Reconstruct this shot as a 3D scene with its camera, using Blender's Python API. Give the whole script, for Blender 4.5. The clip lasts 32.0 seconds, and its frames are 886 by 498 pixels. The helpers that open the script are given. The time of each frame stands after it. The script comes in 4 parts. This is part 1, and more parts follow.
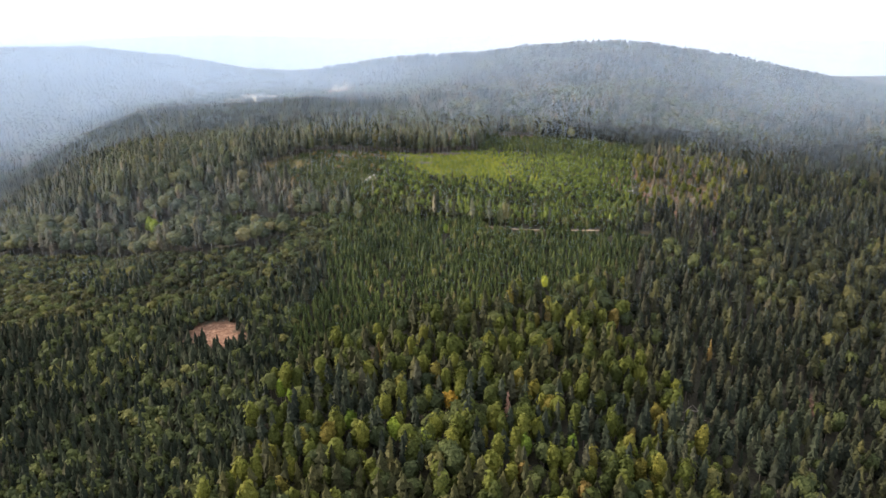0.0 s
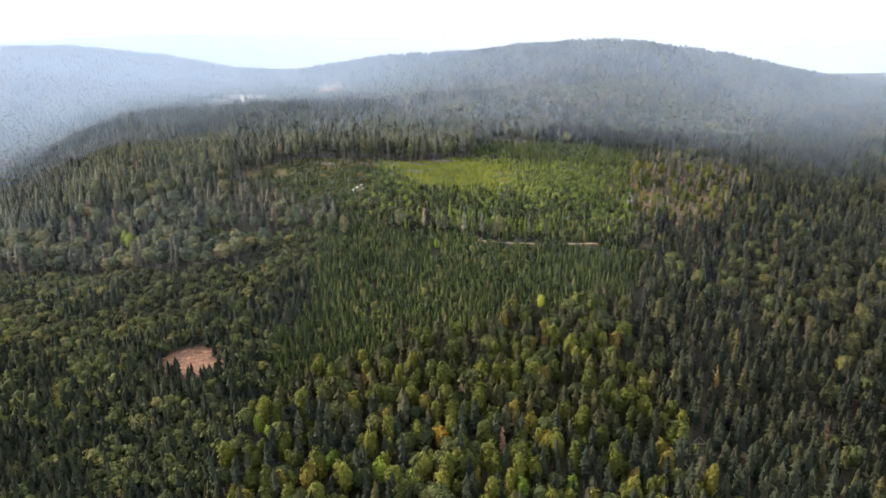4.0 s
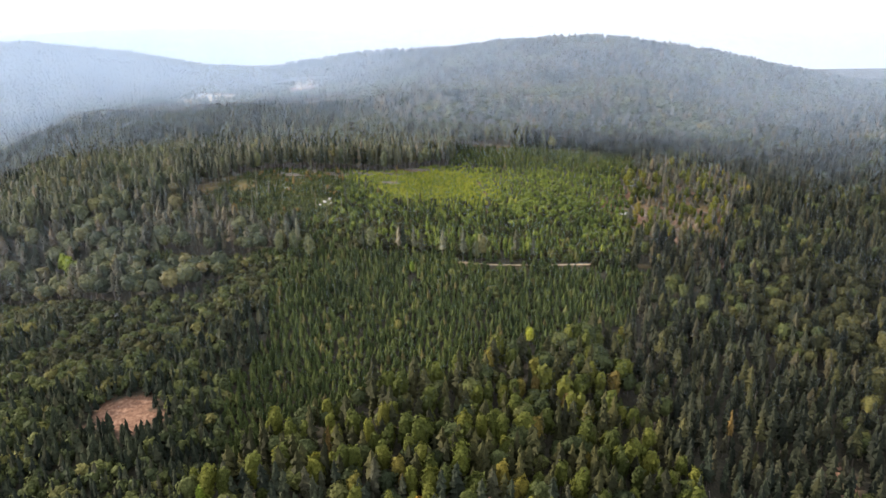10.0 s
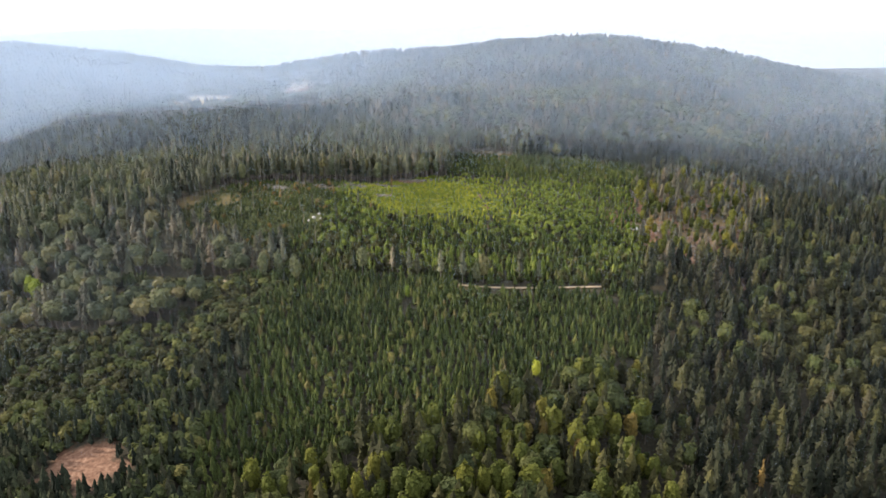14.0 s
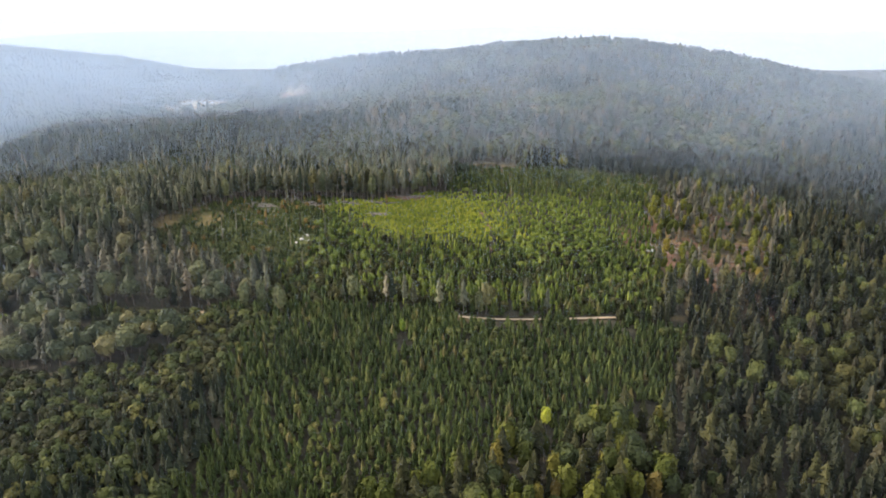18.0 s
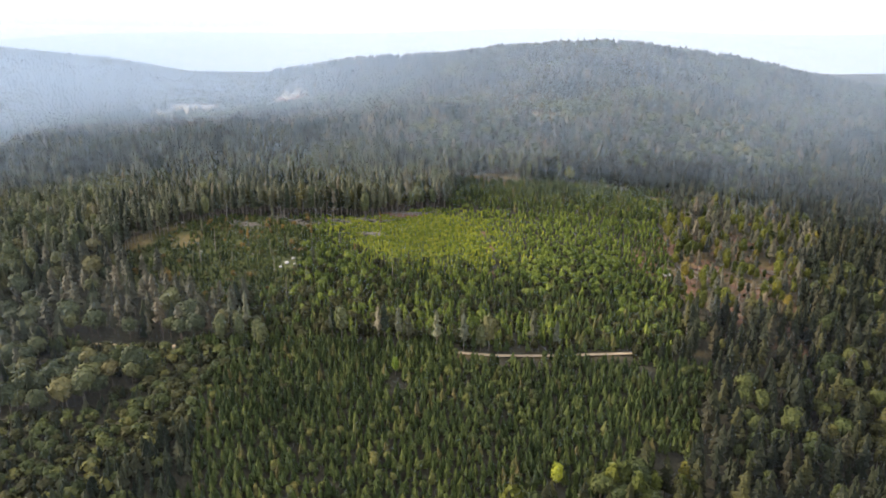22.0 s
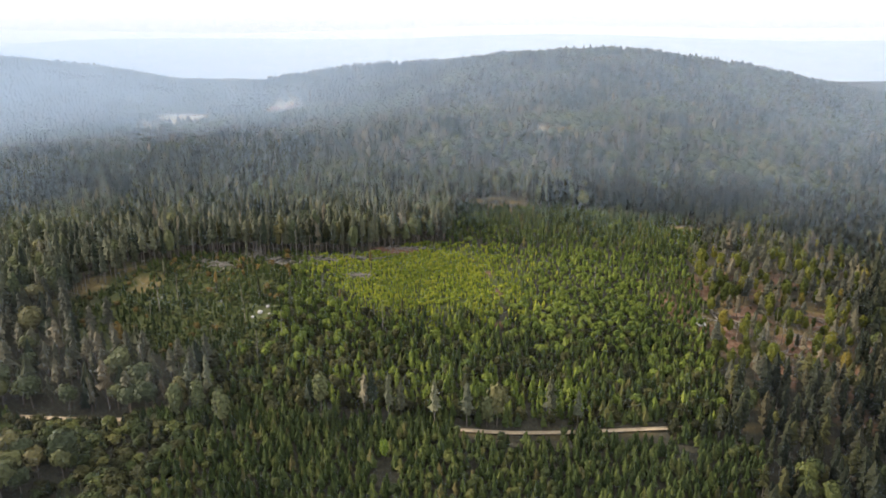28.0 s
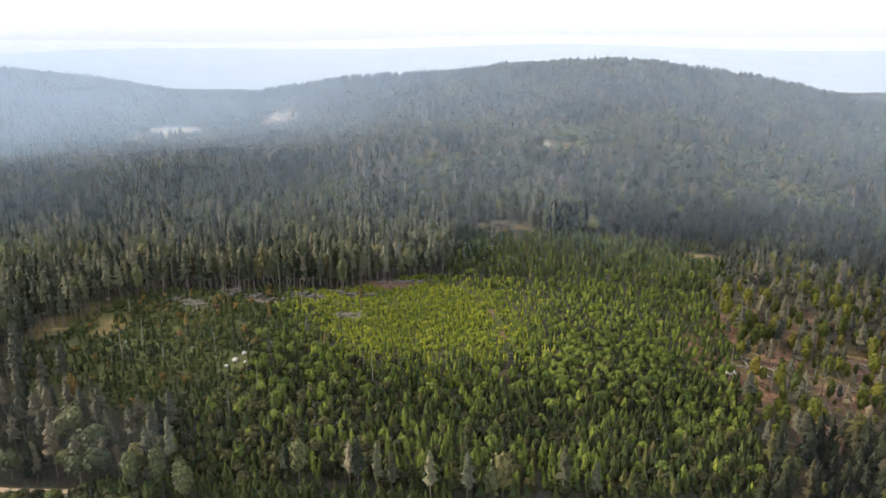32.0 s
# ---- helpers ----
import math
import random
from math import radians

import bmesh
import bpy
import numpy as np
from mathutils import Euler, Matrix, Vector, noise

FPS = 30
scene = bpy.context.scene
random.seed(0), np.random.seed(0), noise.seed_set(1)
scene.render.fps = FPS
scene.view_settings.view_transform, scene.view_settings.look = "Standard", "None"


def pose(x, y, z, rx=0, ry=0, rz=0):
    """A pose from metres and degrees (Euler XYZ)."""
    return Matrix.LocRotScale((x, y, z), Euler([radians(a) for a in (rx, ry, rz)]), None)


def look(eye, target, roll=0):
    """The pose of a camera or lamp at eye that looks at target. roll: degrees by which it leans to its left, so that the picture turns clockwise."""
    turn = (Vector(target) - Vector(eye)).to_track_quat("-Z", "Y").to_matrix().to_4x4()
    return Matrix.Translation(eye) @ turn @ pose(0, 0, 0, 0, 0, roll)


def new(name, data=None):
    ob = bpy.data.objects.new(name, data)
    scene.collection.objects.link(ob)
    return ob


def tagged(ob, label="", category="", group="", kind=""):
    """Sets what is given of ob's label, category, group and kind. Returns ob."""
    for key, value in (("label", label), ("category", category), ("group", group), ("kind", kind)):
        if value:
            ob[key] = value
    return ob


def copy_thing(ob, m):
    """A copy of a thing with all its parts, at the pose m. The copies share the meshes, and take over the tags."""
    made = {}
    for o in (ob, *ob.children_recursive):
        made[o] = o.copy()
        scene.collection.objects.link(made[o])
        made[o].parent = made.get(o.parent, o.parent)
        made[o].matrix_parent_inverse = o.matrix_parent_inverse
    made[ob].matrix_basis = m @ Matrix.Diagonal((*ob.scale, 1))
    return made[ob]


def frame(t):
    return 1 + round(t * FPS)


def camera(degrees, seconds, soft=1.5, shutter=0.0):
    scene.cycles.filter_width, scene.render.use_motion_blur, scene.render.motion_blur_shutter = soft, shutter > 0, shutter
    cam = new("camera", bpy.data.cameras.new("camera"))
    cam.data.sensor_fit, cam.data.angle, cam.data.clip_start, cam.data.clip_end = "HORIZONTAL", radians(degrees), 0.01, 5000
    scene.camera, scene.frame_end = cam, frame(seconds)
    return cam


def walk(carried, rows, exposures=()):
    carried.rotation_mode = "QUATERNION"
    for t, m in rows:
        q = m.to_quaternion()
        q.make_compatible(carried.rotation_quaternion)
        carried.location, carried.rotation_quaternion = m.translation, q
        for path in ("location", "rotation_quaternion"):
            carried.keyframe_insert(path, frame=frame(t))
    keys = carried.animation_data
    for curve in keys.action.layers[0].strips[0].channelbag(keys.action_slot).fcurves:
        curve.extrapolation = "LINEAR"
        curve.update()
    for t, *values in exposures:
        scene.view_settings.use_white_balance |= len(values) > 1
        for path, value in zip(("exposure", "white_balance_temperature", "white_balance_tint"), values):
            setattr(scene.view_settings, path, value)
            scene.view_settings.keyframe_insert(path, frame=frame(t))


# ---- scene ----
# seconds, x, y, z, heading, tilt, roll
PATH = [
    (0, 0.00, 0.00, 216.23, -3.183, -18.187, 0.08), (0.5, 0.07, 4.20, 217.27, -3.186, -18.209, 0.03), (1, 0.14, 8.36, 218.24, -3.171, -18.174, 0.03),
    (1.5, 0.21, 12.46, 219.06, -3.153, -18.257, 0.02), (2, 0.29, 16.53, 219.70, -3.096, -18.337, -0.04), (2.5, 0.37, 20.60, 220.17, -3.010, -18.360, -0.01),
    (3, 0.41, 24.70, 220.49, -2.902, -18.413, -0.02), (3.5, 0.43, 28.90, 220.73, -2.803, -18.462, 0.00), (5.5, 0.19, 48.29, 220.73, -2.364, -18.506, 0.03),
    (6, 0.13, 53.44, 220.62, -2.276, -18.543, 0.06), (6.5, 0.04, 58.62, 220.47, -1.420, -18.565, 0.08), (7, -0.04, 63.83, 220.34, -1.352, -18.592, 0.08),
    (7.5, -0.12, 69.06, 220.21, -1.283, -18.645, 0.12), (8, -0.15, 74.36, 220.14, -1.232, -18.741, 0.12), (8.5, -0.14, 79.74, 220.12, -1.197, -18.752, 0.07),
    (9, -0.10, 85.18, 220.16, -1.144, -18.801, 0.07), (9.5, -0.05, 90.66, 220.27, -1.124, -18.807, 0.02), (10, -0.03, 96.14, 220.39, -1.102, -18.857, 0.05),
    (10.5, -0.04, 101.63, 220.52, -1.073, -18.879, 0.04), (11, -0.07, 107.17, 220.63, -1.048, -18.933, 0.04), (11.5, -0.07, 112.73, 220.71, -1.045, -18.957, 0.04),
    (12, -0.05, 118.31, 220.72, -1.033, -18.973, 0.05), (12.5, -0.04, 123.94, 220.68, -1.048, -18.996, 0.02), (13, -0.02, 129.62, 220.62, -1.044, -18.973, -0.01),
    (13.5, -0.01, 135.33, 220.57, -1.049, -18.961, -0.07), (14, -0.01, 141.05, 220.52, -1.047, -18.951, -0.03), (14.5, -0.02, 146.78, 220.48, -1.051, -18.952, -0.04),
    (16.5, 0.17, 170.27, 220.62, -1.096, -18.938, -0.07), (17, 0.22, 176.32, 220.68, -1.109, -18.937, -0.17), (17.5, 0.27, 182.36, 220.71, -1.112, -18.878, -0.12),
    (18, 0.31, 188.39, 220.72, -1.111, -18.864, -0.15), (18.5, 0.32, 194.37, 220.69, -1.109, -18.872, -0.08), (19, 0.31, 200.28, 220.61, -1.106, -18.858, -0.09),
    (19.5, 0.26, 206.09, 220.48, -1.093, -18.829, -0.10), (20, 0.18, 211.81, 220.34, -1.082, -18.817, -0.05), (20.5, 0.11, 217.52, 220.22, -1.060, -18.812, -0.05),
    (21, 0.05, 223.24, 220.11, -1.051, -18.787, -0.03), (21.5, 0.04, 228.97, 220.01, -1.043, -18.775, -0.02), (22, 0.05, 234.73, 219.91, -1.061, -18.744, 0.00),
    (22.5, 0.04, 240.53, 219.84, -1.064, -18.707, -0.02), (23, 0.01, 246.37, 219.81, -1.084, -18.677, -0.05), (23.5, -0.03, 252.24, 219.81, -1.094, -18.669, -0.02),
    (24, -0.06, 258.12, 219.83, -1.097, -18.644, -0.09), (24.5, -0.08, 263.99, 219.85, -1.110, -18.615, -0.07), (25, -0.11, 269.82, 219.90, -1.088, -18.574, -0.04),
    (25.5, -0.15, 275.63, 219.95, -1.091, -18.572, -0.06), (27.5, -0.58, 298.95, 219.84, -1.107, -18.422, -0.00), (28, -0.65, 305.01, 219.74, -1.087, -18.395, 0.00),
    (28.5, -0.69, 311.10, 219.63, -1.096, -18.343, 0.04), (29, -0.67, 317.20, 219.51, -1.096, -18.325, 0.05), (29.5, -0.60, 323.28, 219.40, -1.100, -18.263, 0.06),
    (30, -0.47, 329.29, 219.32, -1.099, -18.249, 0.08), (30.5, -0.32, 335.16, 219.31, -1.106, -18.251, 0.07), (31, -0.17, 340.88, 219.35, -1.124, -18.243, 0.05),
    (31.5, -0.06, 346.46, 219.45, -1.124, -18.177, 0.09), (32, -0.00, 351.94, 219.56, -1.188, -17.739, 0.01),
]


def aim(x, y, z, heading, tilt, roll):
    a, b = radians(heading), radians(tilt)
    way = Vector((math.sin(a) * math.cos(b), math.cos(a) * math.cos(b), math.sin(b)))
    eye = Vector((x, y, z))
    return look(eye, eye + 100 * way, roll)


cam = camera(60.0, 32.0, soft=1.5)
walk(cam, [(row[0], aim(*row[1:])) for row in PATH], [(0, 0.43, 6320, 17), (13, 0.41, 6320, 17), (22, 0.28, 6420, 16), (32, 0.1, 6500, 14)])

# ---- world and sun ----
SUN_FROM = Vector((-0.88, 0.06, 0.46)).normalized()
world = bpy.data.worlds.new("overcast_sky")
scene.world = world
world.use_nodes = True
wn, wl = world.node_tree.nodes, world.node_tree.links
wn.clear()
sky = wn.new("ShaderNodeTexSky")
sky.sky_type, sky.sun_disc = "NISHITA", False
sky.sun_elevation = math.asin(SUN_FROM.z)
sky.sun_rotation = math.atan2(SUN_FROM.x, SUN_FROM.y)
sky.dust_density, sky.air_density, sky.altitude = 4.0, 1.0, 600
sky_light = wn.new("ShaderNodeBackground")
sky_light.inputs["Strength"].default_value = 0.05
cloud_light = wn.new("ShaderNodeBackground")
cloud_light.inputs["Color"].default_value = (0.96, 0.98, 1.0, 1)
cloud_light.inputs["Strength"].default_value = 0.98
both = wn.new("ShaderNodeAddShader")
w_out = wn.new("ShaderNodeOutputWorld")
wl.new(sky.outputs[0], sky_light.inputs["Color"])
wl.new(sky_light.outputs[0], both.inputs[0])
wl.new(cloud_light.outputs[0], both.inputs[1])
wl.new(both.outputs[0], w_out.inputs["Surface"])

sun_data = bpy.data.lights.new("sun", "SUN")
sun_data.energy, sun_data.angle, sun_data.color = 5.0, radians(2), (1.0, 0.88, 0.70)
sun = new("sun", sun_data)
sun.matrix_world = look(SUN_FROM * 3000, (0, 0, 0))


# ---- materials ----
def ramp(nt, fac, stops):
    r = nt.nodes.new("ShaderNodeValToRGB")
    while len(r.color_ramp.elements) < len(stops):
        r.color_ramp.elements.new(0.5)
    for e, (p, c) in zip(r.color_ramp.elements, stops):
        e.position, e.color = p, (*c, 1)
    nt.links.new(fac, r.inputs[0])
    return r.outputs[0]


def noise_fac(nt, scale, detail=3.0, coords=None):
    n = nt.nodes.new("ShaderNodeTexNoise")
    n.inputs["Scale"].default_value, n.inputs["Detail"].default_value = scale, detail
    if coords is not None:
        nt.links.new(coords, n.inputs["Vector"])
    return n.outputs[0]


def mix_rgb(nt, fac, a, b, blend="MIX"):
    m = nt.nodes.new("ShaderNodeMix")
    m.data_type, m.blend_type = "RGBA", blend
    for value, socket in ((fac, m.inputs[0]), (a, m.inputs[6]), (b, m.inputs[7])):
        if isinstance(value, (int, float)):
            socket.default_value = value
        elif isinstance(value, tuple):
            socket.default_value = (*value, 1)
        else:
            nt.links.new(value, socket)
    return m.outputs[2]


def base_material(name, rough):
    m = bpy.data.materials.new(name)
    m.use_nodes = True
    nt = m.node_tree
    b = nt.nodes["Principled BSDF"]
    b.inputs["Roughness"].default_value = rough
    geo = nt.nodes.new("ShaderNodeNewGeometry")
    return m, nt, b, geo.outputs["Position"]


def foliage(name, stops, through_light=0.25, rough=0.65):
    """Leaves or needles: hue by tree, mottled within the crown and over the stand."""
    m, nt, b, place = base_material(name, rough)
    b.inputs["Specular IOR Level"].default_value = 0.12
    tint = nt.nodes.new("ShaderNodeAttribute")
    tint.attribute_name = "tint"
    info = nt.nodes.new("ShaderNodeObjectInfo")
    add = nt.nodes.new("ShaderNodeMath")
    add.operation = "ADD"
    nt.links.new(tint.outputs["Fac"], add.inputs[0])
    nt.links.new(info.outputs["Random"], add.inputs[1])
    wrap = nt.nodes.new("ShaderNodeMath")
    wrap.operation = "FRACT"
    nt.links.new(add.outputs[0], wrap.inputs[0])
    col = ramp(nt, wrap.outputs[0], stops)
    fine = ramp(nt, noise_fac(nt, 1.3, 3, place), [(0.3, (0.55, 0.55, 0.55)), (0.7, (1.35, 1.35, 1.3))])
    wide = ramp(nt, noise_fac(nt, 0.02, 3, place), [(0.3, (0.66, 0.70, 0.72)), (0.7, (1.32, 1.28, 1.15))])
    col = mix_rgb(nt, 1.0, mix_rgb(nt, 1.0, col, fine, "MULTIPLY"), wide, "MULTIPLY")
    nt.links.new(col, b.inputs["Base Color"])
    leaf = nt.nodes.new("ShaderNodeBsdfTranslucent")
    nt.links.new(col, leaf.inputs["Color"])
    mixed = nt.nodes.new("ShaderNodeMixShader")
    mixed.inputs[0].default_value = through_light
    nt.links.new(b.outputs[0], mixed.inputs[1])
    nt.links.new(leaf.outputs[0], mixed.inputs[2])
    nt.links.new(mixed.outputs[0], nt.nodes["Material Output"].inputs["Surface"])
    return m


def plain(name, dark, light, scale, rough=0.9, bump=0.3):
    m, nt, b, place = base_material(name, rough)
    n = noise_fac(nt, scale, 5, place)
    col = ramp(nt, n, [(0.3, dark), (0.7, light)])
    wide = ramp(nt, noise_fac(nt, scale * 0.07, 3, place), [(0.3, (0.8, 0.8, 0.8)), (0.7, (1.15, 1.15, 1.15))])
    nt.links.new(mix_rgb(nt, 1.0, col, wide, "MULTIPLY"), b.inputs["Base Color"])
    bm = nt.nodes.new("ShaderNodeBump")
    bm.inputs["Strength"].default_value = bump
    nt.links.new(n, bm.inputs["Height"])
    nt.links.new(bm.outputs[0], b.inputs["Normal"])
    return m


M_SPRUCE = foliage("spruce_needles", [(0.0, (0.015, 0.021, 0.015)), (0.4, (0.027, 0.036, 0.023)), (0.75, (0.043, 0.052, 0.031)), (1.0, (0.065, 0.065, 0.040))], 0.15)
M_DARK = foliage("dark_spruce_needles", [(0, (0.011, 0.015, 0.010)), (0.5, (0.021, 0.026, 0.016)), (0.85, (0.034, 0.038, 0.021)), (1, (0.048, 0.044, 0.026))], 0.1)
M_POLE = foliage("green_spruce_needles", [(0, (0.025, 0.039, 0.013)), (0.5, (0.050, 0.070, 0.022)), (0.9, (0.082, 0.101, 0.029)), (1, (0.101, 0.088, 0.038))], 0.15)
M_OLIVE = foliage("olive_needles", [(0.0, (0.023, 0.025, 0.012)), (0.5, (0.044, 0.047, 0.019)), (1.0, (0.074, 0.072, 0.028))], 0.18)
# grey and dull stands further off: colours lightened as well, standing in for haze
M_GREY = foliage("ailing_spruce_needles", [(0, (0.060, 0.068, 0.047)), (0.5, (0.100, 0.108, 0.072)), (0.85, (0.136, 0.140, 0.090)), (1, (0.175, 0.150, 0.108))], 0.15)
M_DULL = foliage("dull_leaves", [(0, (0.056, 0.070, 0.040)), (0.5, (0.092, 0.110, 0.058)), (0.88, (0.130, 0.140, 0.066)), (1, (0.165, 0.150, 0.070))], 0.2)
M_ASHEN = foliage("ashen_needles", [(0, (0.044, 0.047, 0.035)), (0.5, (0.069, 0.071, 0.051)), (0.85, (0.102, 0.096, 0.068)), (1, (0.135, 0.110, 0.076))], 0.12)
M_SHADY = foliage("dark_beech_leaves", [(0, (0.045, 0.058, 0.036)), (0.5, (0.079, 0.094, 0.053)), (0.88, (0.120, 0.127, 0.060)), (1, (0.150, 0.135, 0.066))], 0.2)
# far hill crowns: grey-brown, with part of the haze in the base colour
M_FAR_PALE = foliage("pale_far_crowns", [(0, (0.066, 0.069, 0.052)), (0.5, (0.105, 0.101, 0.077)), (0.85, (0.143, 0.132, 0.101)), (1, (0.182, 0.150, 0.115))], 0.15)
M_BEECH = foliage("beech_leaves", [(0, (0.046, 0.061, 0.028)), (0.5, (0.083, 0.102, 0.040)), (0.85, (0.125, 0.139, 0.048)), (1, (0.163, 0.155, 0.057))], 0.35)
M_MIXED = foliage("yellowing_leaves", [(0, (0.054, 0.068, 0.019)), (0.45, (0.103, 0.121, 0.026)), (0.85, (0.157, 0.163, 0.032)), (0.97, (0.194, 0.160, 0.037)), (1, (0.202, 0.137, 0.047))], 0.35)
M_YOUNG = foliage("young_needles", [(0, (0.056, 0.083, 0.020)), (0.5, (0.110, 0.148, 0.029)), (1, (0.170, 0.205, 0.041))], 0.16)
M_BRIGHT = foliage("clearing_leaves", [(0.0, (0.13, 0.175, 0.024)), (0.5, (0.235, 0.28, 0.032)), (1.0, (0.33, 0.345, 0.045))], 0.22)
M_RUSSET = foliage("russet_leaves", [(0.0, (0.115, 0.080, 0.030)), (0.5, (0.175, 0.122, 0.042)), (1.0, (0.23, 0.155, 0.055))], 0.25)
M_BARK = plain("bark", (0.08, 0.068, 0.055), (0.21, 0.18, 0.15), 3.0)
M_DEADWOOD = plain("bleached_deadwood", (0.10, 0.088, 0.075), (0.32, 0.285, 0.24), 4.0)
M_ROAD = plain("gravel_road", (0.33, 0.25, 0.15), (0.50, 0.39, 0.25), 1.2)
M_STONE = plain("pale_stone", (0.30, 0.29, 0.27), (0.55, 0.53, 0.49), 2.0)
M_WALL = plain("pale_render", (0.72, 0.70, 0.66), (0.82, 0.80, 0.76), 0.5)
M_ROOF = plain("roof_tiles", (0.22, 0.12, 0.09), (0.34, 0.20, 0.15), 2.0)


def ground_material():
    m, nt, b, place = base_material("forest_floor", 0.95)
    litter = ramp(nt, noise_fac(nt, 0.8, 6, place), [(0.3, (0.022, 0.022, 0.014)), (0.55, (0.045, 0.042, 0.024)), (0.75, (0.075, 0.062, 0.035))])
    grass = ramp(nt, noise_fac(nt, 0.5, 6, place), [(0.3, (0.04, 0.050, 0.014)), (0.6, (0.08, 0.095, 0.022)), (0.8, (0.14, 0.13, 0.04))])
    soil = ramp(nt, noise_fac(nt, 0.6, 6, place), [(0.3, (0.11, 0.055, 0.03)), (0.55, (0.22, 0.12, 0.07)), (0.8, (0.36, 0.23, 0.15))])
    straw = ramp(nt, noise_fac(nt, 0.6, 6, place), [(0.3, (0.11, 0.085, 0.032)), (0.7, (0.26, 0.19, 0.07))])
    cover = nt.nodes.new("ShaderNodeAttribute")
    cover.attribute_name = "cover"
    parts = nt.nodes.new("ShaderNodeSeparateColor")
    nt.links.new(cover.outputs["Color"], parts.inputs[0])
    col = mix_rgb(nt, parts.outputs[1], litter, grass)
    col = mix_rgb(nt, parts.outputs[2], col, straw)
    col = mix_rgb(nt, parts.outputs[0], col, soil)
    pale = ramp(nt, noise_fac(nt, 0.05, 5, place), [(0.3, (0.36, 0.34, 0.27)), (0.7, (0.66, 0.62, 0.52))])
    col = mix_rgb(nt, cover.outputs["Alpha"], col, pale)
    nt.links.new(col, b.inputs["Base Color"])
    bm = nt.nodes.new("ShaderNodeBump")
    bm.inputs["Strength"].default_value = 0.6
    nt.links.new(noise_fac(nt, 0.7, 5, place), bm.inputs["Height"])
    nt.links.new(bm.outputs[0], b.inputs["Normal"])
    return m


# ---- terrain ----
KY = (-700, 0, 250, 377, 450, 519, 590, 640, 700, 765, 850, 920, 1030, 1130, 1300)
KZ = (-60, -48, -26, -8, 4, 15, 38, 48, 57, 66, 62, 57, 50, 48, 50)


def sstep(a, b, v):
    t = np.clip((v - a) / (b - a), 0, 1)
    return t * t * (3 - 2 * t)


def swell(x, y, cx, cy, sl, sr, sn, sf):
    u = (x - cx) / np.where(x < cx, sl, sr)
    v = (y - cy) / np.where(y < cy, sn, sf)
    return np.exp(-u * u - v * v)


# rises and hollows: metres, centre, reach to each side
SWELLS = (
    (16, -260, 1000, 140, 140, 110, 110), (-5, -430, 1060, 110, 90, 110, 120), (-26, -380, 870, 90, 90, 80, 80), (-26, -300, 590, 90, 70, 50, 50),
    (12, -110, 535, 130, 120, 45, 50), (9, 230, 520, 90, 140, 90, 80), (-23, 350, 760, 120, 160, 110, 110), (-12, 330, 930, 110, 150, 90, 110),
    (-28, 450, 1190, 140, 200, 110, 130), (-5, 190, 920, 80, 80, 80, 70), (-13, 30, 1010, 70, 70, 60, 60), (-14, 60, 1210, 110, 120, 90, 90),
    (-20, -380, 1900, 140, 120, 130, 120), (24, -830, 2180, 260, 200, 160, 200), (14, -1100, 2180, 200, 200, 160, 200), (5, 420, 1950, 150, 180, 200, 200),
    (17, 700, 1950, 160, 240, 200, 200), (4, 60, 2100, 150, 130, 160, 160), (21, -330, 2120, 180, 170, 160, 160), (6, -100, 690, 110, 110, 60, 60),
    (-6, 250, 1950, 120, 120, 150, 150), (2, -240, 620, 70, 70, 60, 60), (8, -150, 716, 80, 60, 36, 50), (-7, -165, 612, 50, 40, 18, 22),
    (126, 250, 1900, 400, 480, 520, 420), (46, -150, 2170, 370, 250, 160, 250), (22, 120, 1230, 260, 300, 140, 260), (96, -1400, 2200, 900, 600, 480, 350), (10, -470, 1760, 200, 120, 110, 110),
)


def height(x, y):
    x, y = np.asarray(x, float), np.asarray(y, float)
    near = sum(np.interp(y + o, KY, KZ) for o in (-40, -20, 0, 20, 40)) / 5
    near = near - 0.10 * np.clip(x, 0, 420) * (1 - 0.55 * sstep(560, 800, y)) * sstep(-200, 450, y)
    near = near + 8 * swell(x, y, -180, 440, 120, 80, 90, 70)
    brink = np.interp(y, (430, 680, 860, 1060), (-300, -300, -360, -470))
    near = near - 95 * sstep(0, 260, brink - x) * sstep(430, 680, y)
    near = near * (1 - sstep(1120, 1480, y)) - 8 * sstep(1120, 1480, y)
    rises = sum(row[0] * swell(x, y, *row[1:]) for row in SWELLS)
    return near + rises - 34 * sstep(1500, 2500, y) + 1.2 * np.sin(x / 31 + 1.3 * np.sin(y / 43)) * np.sin(y / 37 + x / 90)


def road_y(x):
    x = np.asarray(x, float)
    return sum(np.interp(x + o, (-330, -200, -145, -60, 0, 48, 92, 190), (612, 607, 606, 599, 596, 602, 608, 626)) for o in (-24, -12, 0, 12, 24)) / 5


def wave(x, y, scale, seed):
    """Smooth patches between about -1 and 1."""
    a = np.sin(x / scale * 1.3 + seed) * np.cos(y / scale * 1.1 - 1.7 * seed)
    b = np.sin((x + y) / scale * 2.3 + 2.1 * seed) * np.cos((x - y) / scale * 1.9 + 0.6 * seed)
    return 0.62 * a + 0.38 * b


def ellipse(x, y, cx, cy, rx, ry, rough=0.25, scale=9.0):
    return 1 - np.hypot((x - cx) / rx, (y - cy) / ry) + rough * wave(x, y, scale, cx)


